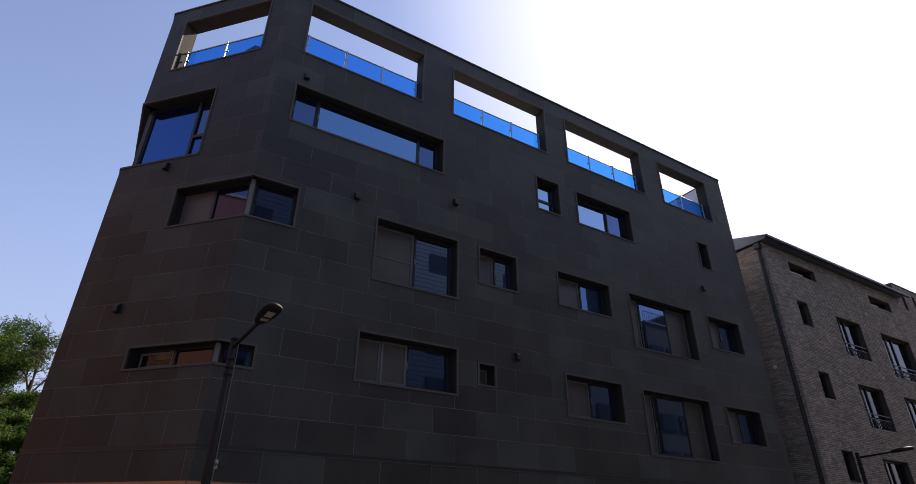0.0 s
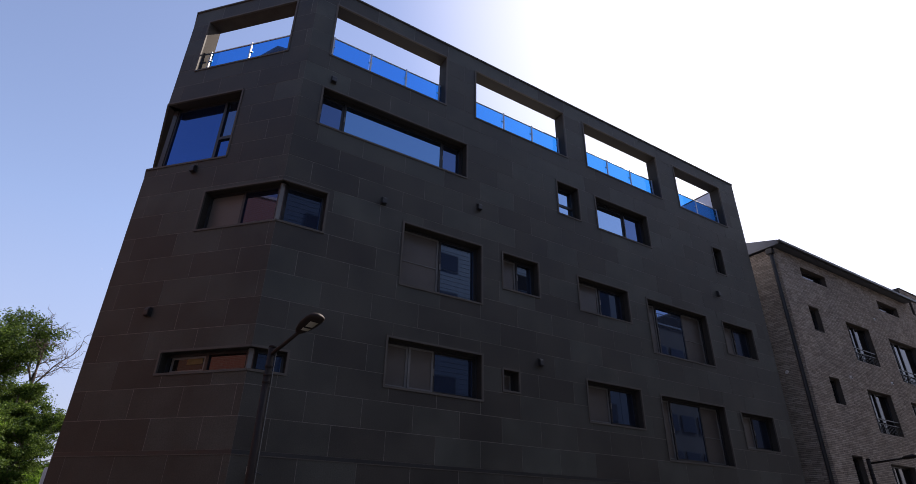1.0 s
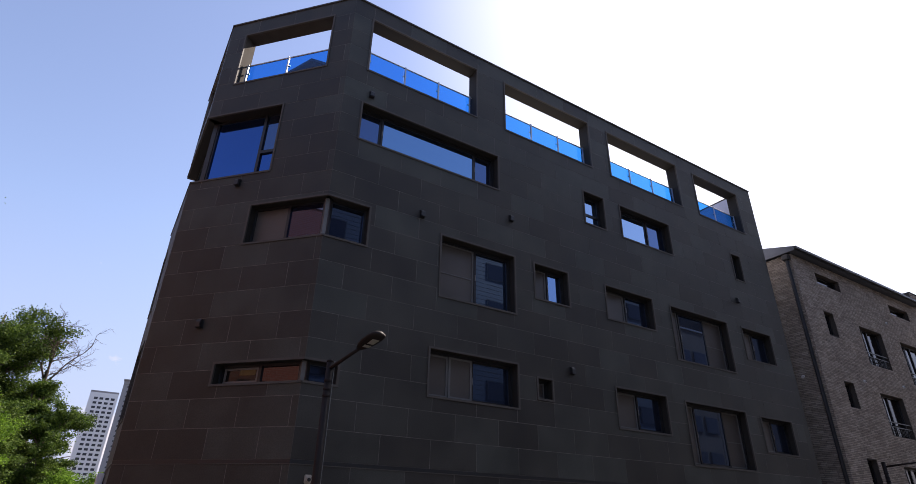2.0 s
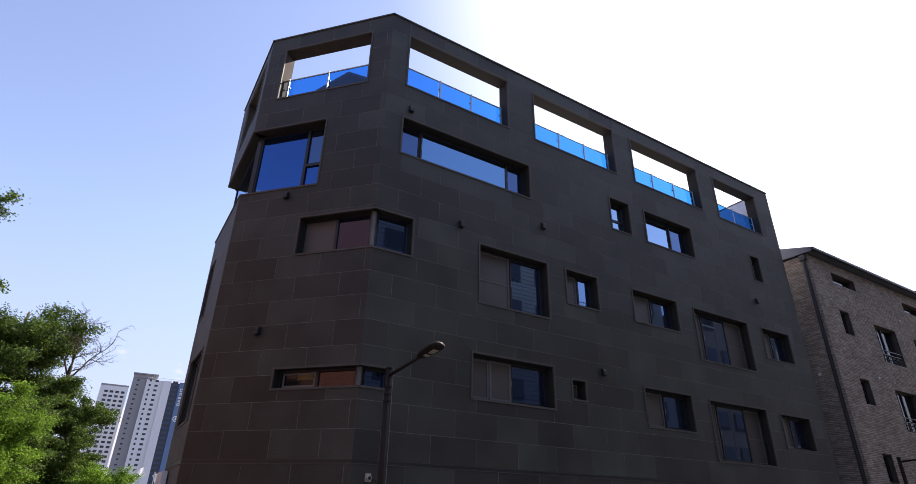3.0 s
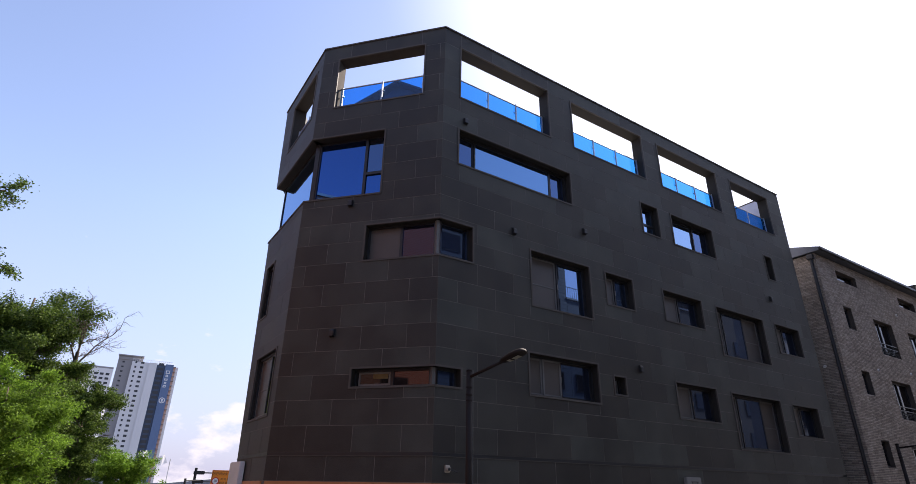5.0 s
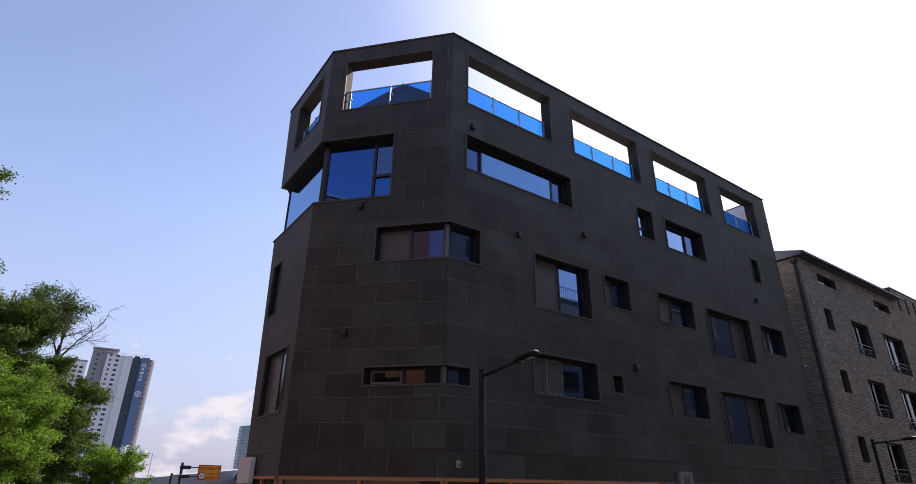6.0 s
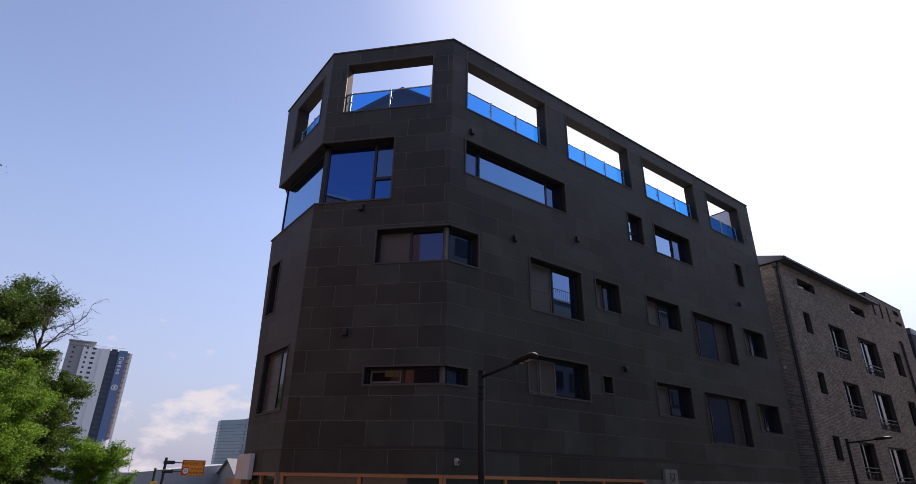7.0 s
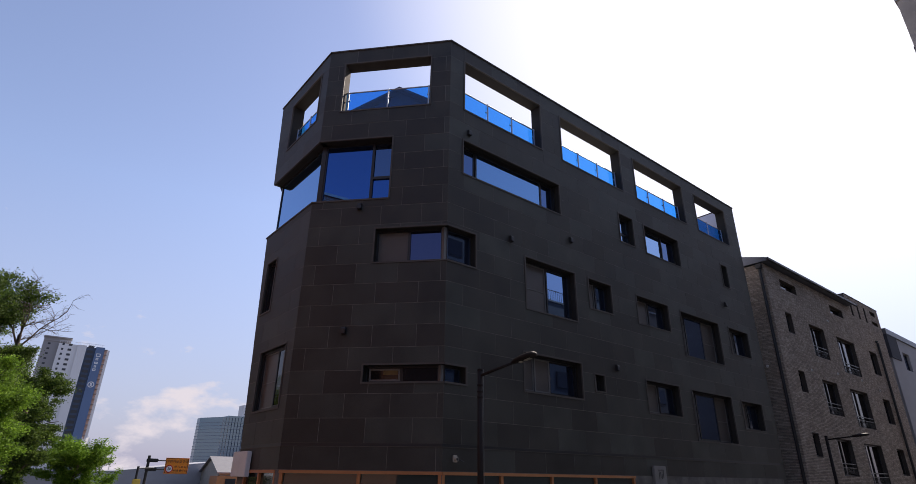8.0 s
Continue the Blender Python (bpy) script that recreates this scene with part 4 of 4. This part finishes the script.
def bare_tree(x, y, z0, height, seed):
    rng = np.random.default_rng(seed)
    t = thing("dead_tree", "almost bare grey tree top with thin twigs above the leaves", "tree", (x, y, GROUND))
    part("trunk", tube([(x, y, GROUND), (x + 0.1, y, z0 * 0.5), (x, y, z0)], [0.3, 0.24, 0.16], 8), BARK, t, smooth=True)
    bm = bmesh.new()

    def twig(p, d, length, r, level):
        pts = [p]
        for k in range(5):
            d = (d + Vector(rng.normal(0, 0.17, 3))).normalized()
            pts.append(pts[-1] + d * length / 5)
        tube(pts, [r * (1 - 0.14 * k) for k in range(6)], 5, bm)
        if level:
            for k in range(5):
                e = (d + Vector(rng.normal(0, 0.55, 3))).normalized()
                twig(pts[1 + k], e, length * rng.uniform(0.35, 0.6), r * 0.5, level - 1)

    for k in range(6):
        a = rng.uniform(-0.55, 0.5)
        twig(Vector((x, y, z0 - 1.5 + 0.5 * k)), Vector((math.sin(a), rng.normal(0, 0.3), math.cos(a))).normalized(), height * rng.uniform(0.55, 1.0), 0.1, 3)
    twig(Vector((x, y, z0 - 0.5)), Vector((0.95, 0.0, 0.35)).normalized(), height * 0.3, 0.06, 2)
    tagged(part("twig_crown", bm, BARK, t), kind="stuff")


tree("tree", "broad dark green tree with dense foliage", -12.0, 67, 22.0, (9.0, 2.0), LEAF_DARK, 210000, 0.19, 3)
tree("tree", "dark green tree beside the dead one", -5.9, 63, 13.8, (5.2, 1.0), LEAF_DARK, 130000, 0.165, 5)
tree("tree", "tall dark tree with loose crown", -15.6, 51, 28.8, (5.7, 14.5), LEAF_DARK, 70000, 0.2, 8)
tree("tree", "bright green low tree with feathery leaves", -7.9, 39, 8.4, (4.5, 0.8), LEAF_LIGHT, 100000, 0.115, 11)
tree("tree", "small round leafy shrub tree", -1.2, 47, 5.0, (2.9, 0.6), LEAF_LIGHT, 50000, 0.12, 13)
tree("tree", "dense leafy understorey tree", -8.0, 50, 9.0, (5.0, 0.8), LEAF_DARK, 110000, 0.145, 17)
tree("tree", "leafy dark green tree behind the shrub", -4.2, 57, 10.2, (4.2, 0.6), LEAF_DARK, 90000, 0.155, 23)
bare_tree(-6.0, 65, 14.2, 4.4, 4)

# ---- distance ----
PALE = material("pale apartment render", (0.70, 0.69, 0.68), 0.9, vary=0.04, scale=0.05, bump=0)
GREYR = material("grey apartment render", (0.29, 0.28, 0.28), 0.9, vary=0.04, scale=0.05, bump=0)
NAVY = material("navy panel", (0.04, 0.065, 0.11), 0.6, vary=0.05, scale=0.05, bump=0)
BLUE = material("blue panel", (0.11, 0.175, 0.30), 0.6, vary=0.05, scale=0.05, bump=0)
SALMON = material("salmon render", (0.5, 0.31, 0.24), 0.9, vary=0.04, scale=0.05, bump=0)
OFFICE = coated_glass("office glass", (0.3, 0.42, 0.52), 0.3, (0.05, 0.08, 0.105), 0.06)

OFFICE_BAND = material("office floor band", (0.17, 0.20, 0.24), 0.5, vary=0.05, bump=0)

TY, TS = 416.0, 420.0
tower = thing("apartment_tower", "tall pale apartment tower with navy stripe and roof rail", "building", (25, TY + 8, GROUND))
WIDE = 1.0
tx = lambda k: -5.9 + TS * (0.032 + 0.00046 * WIDE * (k - 398))
HT = 77.6
strips = [(398, 440, GREYR, 2.5, HT - 1), (440, 491, PALE, 0.0, HT - 2.0), (491, 515, PALE, -1.2, HT - 2.0), (515, 541, NAVY, 0.2, HT - 2.6), (541, 566, BLUE, -0.8, HT - 2.0), (566, 573, SALMON, 0.0, HT - 3), (573, 581, PALE, 0.4, HT - 3.2)]
bodies = []
for a, b, m, d, h in strips:
    bodies.append(part("wall", box(tx(a), TY + d, GROUND, tx(b), TY + 5, h), m, tower))
part("roof_house", box(tx(398), TY + 2, HT - 1, tx(470), TY + 6, HT + 1.2), GREYR, tower)
part("roof_cap", box(tx(396), TY + 1, HT + 1.2, tx(472), TY + 7, HT + 1.9), GREYR, tower)
DARKPANE = material("dark far pane", (0.03, 0.033, 0.04), 0.35, vary=0.1, bump=0)
for f in range(25):
    z = 2.5 + f * 3.0
    for k, w in ((449, 1.1), (466, 1.9)):
        part("window", box(tx(k), TY - 0.06, z, tx(k) + w, TY - 0.004, z + 1.3), DARKPANE, tower)
    part("window", box(tx(519), TY + 0.1, z, tx(536), TY + 0.196, z + 1.7), DARKPANE, tower)
    part("balcony", box(tx(567), TY - 0.9, z - 0.4, tx(574), TY - 0.004, z), GREYR, tower)
    part("window", box(tx(411), TY + 2.4, z, tx(418), TY + 2.496, z + 1.0), DARKPANE, tower)
bm = bmesh.new()
for k in range(442, 562, 6):
    box(tx(k), TY, HT - 2, tx(k) + 0.12, TY + 0.12, HT - 0.4, bm)
box(tx(440), TY, HT - 0.5, tx(562), TY + 0.15, HT - 0.35, bm)
part("roof_rail", bm, WHITE, tower)
# emblem on the blue stripe, as plain shapes
for k, (w, h) in enumerate(((2.4, 2.0), (1.7, 1.5), (1.9, 1.2), (1.6, 1.2), (1.7, 1.5))):
    z = HT - 8 - k * 2.2
    bm = ring(Plane(tx(546), TY - 0.9, tx(566), TY - 0.9), 0.3 * (k % 2), w, z, z + h, 0.42, 0.0, 0.096)
    part("emblem", bm, WHITE, tower)
bm = bmesh.new()
outer = [Vector((math.cos(2 * math.pi * k / 24), 0, math.sin(2 * math.pi * k / 24))) for k in range(24)]
loops = [[bm.verts.new(Vector((tx(553), TY - d, HT - 25)) + v * r) for v in outer] for r, d in ((1.8, 0.9), (1.3, 0.9), (1.3, 0.804), (1.8, 0.804))]
for p, q in zip(loops, loops[1:] + loops[:1]):
    for k in range(24):
        bm.faces.new((p[k], p[(k + 1) % 24], q[(k + 1) % 24], q[k]))
part("emblem", bm, WHITE, tower)
part("emblem", box(tx(553) - 0.5, TY - 0.9, HT - 25.9, tx(553) + 0.5, TY - 0.804, HT - 24.1), WHITE, tower)

pivot = Matrix.Translation((tx(398), TY, 0))
tower.matrix_basis = pivot @ Matrix.Rotation(radians(-4), 4, "Z") @ pivot.inverted() @ tower.matrix_basis

wing = thing("apartment_wing", "pale apartment slab behind the tower", "building", (0, TY + 60, GROUND))
part("wall", box(tx(310), TY + 45, GROUND, tx(398), TY + 60, HT - 1), PALE, wing)
part("roof_rail", box(tx(310), TY + 45, HT - 1, tx(398), TY + 45.3, HT + 0.2), GREYR, wing)
for f in range(24):
    for k in (325, 342, 360, 378):
        part("window", box(tx(k), TY + 44.9, 3 + 3 * f, tx(k) + 2.2, TY + 44.996, 4.5 + 3 * f), DARKPANE, wing)

OY = 600.0
ox = lambda s: 6.0 + OY * s
office = thing("office_tower", "blue-grey glass office tower", "building", (ox(0.3), OY + 15, GROUND))
bm = bmesh.new()
foot = [(ox(0.262), OY + 30), (ox(0.285), OY), (ox(0.345), OY), (ox(0.345), OY + 40), (ox(0.262), OY + 40)]
f = bm.faces.new([bm.verts.new((x, y, GROUND)) for x, y in foot])
g = bmesh.ops.extrude_face_region(bm, geom=[f])
bmesh.ops.translate(bm, verts=[e for e in g["geom"] if isinstance(e, bmesh.types.BMVert)], vec=(0, 0, 56))
part("glass_body", bm, OFFICE, office)
part("crown", box(ox(0.295), OY + 4, 56.2, ox(0.318), OY + 30, 58.0), OFFICE, office)
part("crown", box(ox(0.32), OY + 4, 56.2, ox(0.345), OY + 30, 58.3), OFFICE, office)
for f in range(16):
    bm = bmesh.new()
    face = bm.faces.new([bm.verts.new((ox(0.3035) + (x - ox(0.3035)) * 1.008, OY + 20 + (y - OY - 20) * 1.015, 3 + 3.2 * f)) for x, y in foot])
    g = bmesh.ops.extrude_face_region(bm, geom=[face])
    bmesh.ops.translate(bm, verts=[e for e in g["geom"] if isinstance(e, bmesh.types.BMVert)], vec=(0, 0, 0.5))
    part("floor_band", bm, OFFICE_BAND, office)
for k in range(13):
    x = ox(0.285) + (ox(0.345) - ox(0.285)) * k / 12
    part("mullion", box(x - 0.15, OY - 0.6, GROUND, x + 0.15, OY - 0.304, 56), NAVY if 2 < k < 10 else GREYR, office)
slim = thing("apartment_tower", "slim pale tower behind the office", "building", (ox(0.35), OY + 90, GROUND))
part("wall", box(ox(0.36), OY + 80, GROUND, ox(0.42), OY + 95, 78), PALE, slim)
for f in range(22):
    for k in range(4):
        part("window", box(ox(0.364) + 6 * k, OY + 79.9, 6 + 3.2 * f, ox(0.364) + 6 * k + 2, OY + 79.996, 7.6 + 3.2 * f), DARKPANE, slim)

# traffic sign on its pole with arms
SIGN = material("orange sign sheet", (0.82, 0.25, 0.02), 0.45, vary=0.04, bump=0)
sx, sy, sz = 6.75, 55.0, 3.3
gantry = thing("traffic_sign", "orange school-zone sign on a black pole", "traffic sign", (sx - 1.9, sy, GROUND))
part("pole", tube([(sx - 1.9, sy, GROUND), (sx - 1.9, sy, sz + 0.75)], 0.11, 12), BLACK, gantry)
for dz in (0.38, -0.3):
    part("arm", tube([(sx - 1.9, sy, sz + dz), (sx + 0.2, sy + 0.06, sz + dz)], 0.05, 8), BLACK, gantry)
    part("clamp", box(sx - 2.05, sy - 0.15, sz + dz - 0.14, sx - 1.2, sy + 0.15, sz + dz + 0.14, bevel=0.04), BLACK, gantry)
plate = part("plate", box(sx - 0.6, sy - 0.04, sz - 0.62, sx + 1.25, sy, sz + 0.62, bevel=0.01), SIGN, gantry)


def lettering(text, x, z, size, y, parent, mat):
    c = bpy.data.curves.new("lettering", "FONT")
    c.body, c.size, c.align_x, c.align_y, c.extrude = text, size, "CENTER", "CENTER", 0.004
    c.materials.append(mat)
    ob = new("lettering", c)
    ob.matrix_basis = pose(x, y, z, 90, 0, 0)
    return place(ob, parent)


part("border", ring(Plane(sx - 0.6, sy - 0.045, sx + 1.25, sy - 0.045), 0.05, 1.8, sz - 0.57, sz + 0.57, 0.03, -0.006, 0.003), BLACK, plate)
lettering("어린이보호구역", sx + 0.325, sz + 0.31, 0.27, sy - 0.05, plate, BLACK)
lettering("여 기 부 터", sx + 0.63, sz - 0.1, 0.21, sy - 0.05, plate, BLACK)
lettering("속도를 줄이시오", sx + 0.63, sz - 0.38, 0.185, sy - 0.05, plate, BLACK)
for r, m, off in ((0.3, material("sign red", (0.5, 0.02, 0.02), 0.5, bump=0), 0.046), (0.225, WHITE, 0.052)):
    bm = bmesh.new()
    bmesh.ops.create_circle(bm, segments=28, radius=r, cap_ends=True, matrix=Matrix.Translation((sx - 0.24, sy - off, sz - 0.24)) @ Matrix.Rotation(radians(90), 4, "X"))
    bmesh.ops.solidify(bm, geom=bm.faces[:], thickness=0.004)
    part("speed_disc", bm, m, plate)
lettering("30", sx - 0.24, sz - 0.24, 0.27, sy - 0.058, plate, BLACK)

post = thing("signal_post", "short black signal post with yellow box", "traffic signal", (4.0, 54.0, GROUND))
part("pole", tube([(4.0, 54, GROUND), (4.0, 54, 3.2)], 0.09, 10), BLACK, post)
part("arm", tube([(4.0, 54, 3.05), (5.3, 54.8, 3.1)], 0.04, 8), BLACK, post)
part("box", box(3.75, 53.7, 1.7, 4.3, 53.9, 2.25, bevel=0.03), material("yellow plastic", (0.7, 0.5, 0.08), 0.5), post)

# low buildings at the end of the street
shed = thing("low_hall", "long low grey hall with sloping roof edge", "building", (8, 72, GROUND))
bm = bmesh.new()
prof = [(-6, GROUND), (16, GROUND), (16, 4.1), (5, 2.9), (-6, 2.7)]
a = [bm.verts.new((x, 70, z)) for x, z in prof]
b = [bm.verts.new((x, 82, z)) for x, z in prof]
bm.faces.new(a), bm.faces.new(b)
for k in range(5):
    bm.faces.new((a[k], b[k], b[(k + 1) % 5], a[(k + 1) % 5]))
part("wall", bm, RENDER_GREY, shed)
ROOFGREY = material("light grey roof sheet", (0.19, 0.19, 0.2), 0.6, vary=0.1)
gable = thing("gabled_house", "small pale gabled house with light grey roof and orange annexe", "house", (16, 67, GROUND))
bm = bmesh.new()
prof = [(64, GROUND), (70, GROUND), (70, 2.9), (67, 4.35), (64, 2.9)]
a = [bm.verts.new((13.5, y, z)) for y, z in prof]
b = [bm.verts.new((23.1, y, z)) for y, z in prof]
bm.faces.new(a), bm.faces.new(b)
for k in range(5):
    bm.faces.new((a[k], b[k], b[(k + 1) % 5], a[(k + 1) % 5]))
part("wall", bm, material("pale beige render", (0.40, 0.37, 0.33), 0.9, vary=0.1), gable)
for e in (-1, 1):
    bm = bmesh.new()
    q = [(67, 4.36), (67 + e * 3.3, 2.77), (67 + e * 3.3, 2.89), (67, 4.48)]
    a = [bm.verts.new((13.2, y, z)) for y, z in q]
    b = [bm.verts.new((23.4, y, z)) for y, z in q]
    bm.faces.new(a), bm.faces.new(b)
    for k in range(4):
        bm.faces.new((a[k], b[k], b[(k + 1) % 4], a[(k + 1) % 4]))
    part("roof", bm, ROOFGREY, gable, "light grey metal roof")
part("annexe", box(12.6, 61.5, GROUND, 18.0, 63.9, 2.55), ORANGE, gable, "orange annexe")
part("door", box(13.4, 61.44, GROUND, 14.4, 61.496, 2.3), BLACK, gable)

for k, (x, z) in enumerate(((2.6, 6.4), (4.6, 6.0), (6.0, 5.6))):
    fl = thing("flagpole", "thin flagpole with a small limp flag", "flagpole", (x, 80, GROUND), group="flagpoles")
    part("pole", tube([(x, 80, GROUND), (x, 80, z)], 0.05, 6), STEEL, fl)
    if k < 2:
        bm = bmesh.new()
        bmesh.ops.create_grid(bm, x_segments=6, y_segments=3, size=0.5, matrix=Matrix.Translation((x + 0.45, 80, z - 0.6)) @ Matrix.Rotation(radians(90), 4, "X") @ Matrix.Rotation(radians(25), 4, "Z"))
        for v in bm.verts:
            v.co.y += 0.1 * math.sin(v.co.x * 6)
        part("flag", bm, WHITE, fl)

# ---- stone panels and bricks ----
def islands(verts, faces):
    """Splits a mesh into its separate pieces."""
    root = list(range(len(verts)))

    def find(i):
        while root[i] != i:
            i = root[i]
        return i

    for f in faces:
        for i in f[1:]:
            root[find(i)] = find(f[0])
    groups = {}
    for f in faces:
        groups.setdefault(find(f[0]), []).append(f)
    out = []
    for fs in groups.values():
        used = sorted({i for f in fs for i in f})
        where = {i: k for k, i in enumerate(used)}
        out.append(([verts[i] for i in used], [tuple(where[i] for i in f) for f in fs]))
    return out


def lay(p, me, a, c, rng, wall):
    ob = new("stone_panel", me)
    ob.matrix_basis = p.m @ Matrix.Translation((a, rng.uniform(-0.0015, 0.0005), c)) @ Matrix.Rotation(rng.uniform(-0.0007, 0.0007), 4, "Z")
    place(ob, wall)


def panels(p, wall, even, odd, rng):
    """Courses of 1.2 m slabs in half bond, cut round the openings, with open joints."""
    holes = holes_terrace[p] + holes_window[p]
    rows = [(GROOVE + COURSE * k, GROOVE + COURSE * (k + 1), k) for k in range(21)] + [(SHOP_TOP + 0.004, GROOVE - 0.07, 1)]
    shared = {}
    for z0, z1, k in rows:
        start = (even if k % 2 == 0 else odd) % 1.2
        joints = cuts(0, p.length, [start + 1.2 * i for i in range(-1, 20)])
        joints = [j for i, j in enumerate(joints) if i in (0, len(joints) - 1) or 0.12 < j < p.length - 0.12]
        for u0, u1 in zip(joints, joints[1:]):
            g = 0.006
            a, b, c, d = u0 + (g if u0 > 0 else 0), u1 - (g if u1 < p.length else 0), z0 + g, z1 - g
            hit = [h for h in holes if h[0] < b and h[1] > a and h[2] < d and h[3] > c]
            edge = lean(p, 0.0, c)
            if b < edge + 0.05:
                continue
            key = (round(b - a, 3), round(d - c, 3), a < edge and (a, c))
            if not hit and key in shared:
                me = shared[key]
            else:
                us = cuts(a, b, [x for h in hit for x in h[:2]])
                zs = cuts(c, d, [x for h in hit for x in h[2:4]])
                verts, faces = sheet(us, zs, lambda u, z: not any(h[0] < u < h[1] and h[2] < z < h[3] for h in hit), 0.0, 0.03)
                if not faces:
                    continue
                pieces = islands([(lean(p, u, z) - a, q, z - c) for u, q, z in verts], faces)
                if len(pieces) > 1:
                    for vs, fs in pieces:
                        lay(p, mesh_of("stone_panel", vs, fs, STONE), a, c, rng, wall)
                    continue
                me = mesh_of("stone_panel", *pieces[0], STONE)
                if not hit:
                    shared[key] = me
            lay(p, me, a, c, rng, wall)


rng = random.Random(7)
panels(main, walls[main], 2.88 - X0, 3.5 - X0, rng)
panels(facet, walls[facet], 0.95, 0.35, rng)
panels(left, walls[left], 0.95, 1.55, rng)


def bricks(p, parent, u0, u1, z0, z1, holes, seed):
    """Thin long bricks in random bond over a wall, with raked joints."""
    rng = np.random.default_rng(seed)
    h, g, out = 0.065, 0.013, []
    z = z0
    while z + h < z1:
        u = u0 - rng.uniform(0, 0.25)
        while u < u1:
            w = 0.25
            a, b = max(u, u0), min(u + w - g, u1)
            if b - a > 0.04:
                spans = [(a, b)]
                for q in holes:
                    if q[2] < z + h - g and q[3] > z:
                        spans = [s for e, f in spans for s in ((e, min(f, q[0])), (max(e, q[1]), f)) if s[1] - s[0] > 0.02]
                out += [(e, f, z, z + h - g) for e, f in spans]
            u += w
        z += h
    s = np.array(out)
    n = len(s)
    d = rng.uniform(-0.004, 0.004, n)
    v = np.empty((n, 8, 3))
    for k, (i, j, back) in enumerate(((0, 2, 0), (1, 2, 0), (1, 3, 0), (0, 3, 0), (0, 2, 1), (1, 2, 1), (1, 3, 1), (0, 3, 1))):
        v[:, k, 0], v[:, k, 2], v[:, k, 1] = s[:, i], s[:, j], 0.03 if back else d
    m = np.array(p.m)
    v = v.reshape(-1, 3) @ m[:3, :3].T + m[:3, 3]
    face = np.array([(0, 1, 2, 3), (1, 5, 6, 2), (4, 0, 3, 7), (3, 2, 6, 7), (4, 5, 1, 0)])
    f = (np.arange(n)[:, None, None] * 8 + face).reshape(-1, 4)
    ob = place(new("brickwork", mesh_of("brickwork", v.tolist(), f.tolist(), BRICK)), parent)
    tagged(ob, "thin grey-brown bricks", kind="stuff")


bricks(nf, nwall, 0, NX1 - NX0, 1.5, NTOP, nh, 1)
bricks(nf, nwall, 34.4 - NX0, NX1 - NX0, NTOP, NSTEP, nh, 2)
bricks(ns, nside, 6.0, 9, 1.5, NTOP, [], 3)
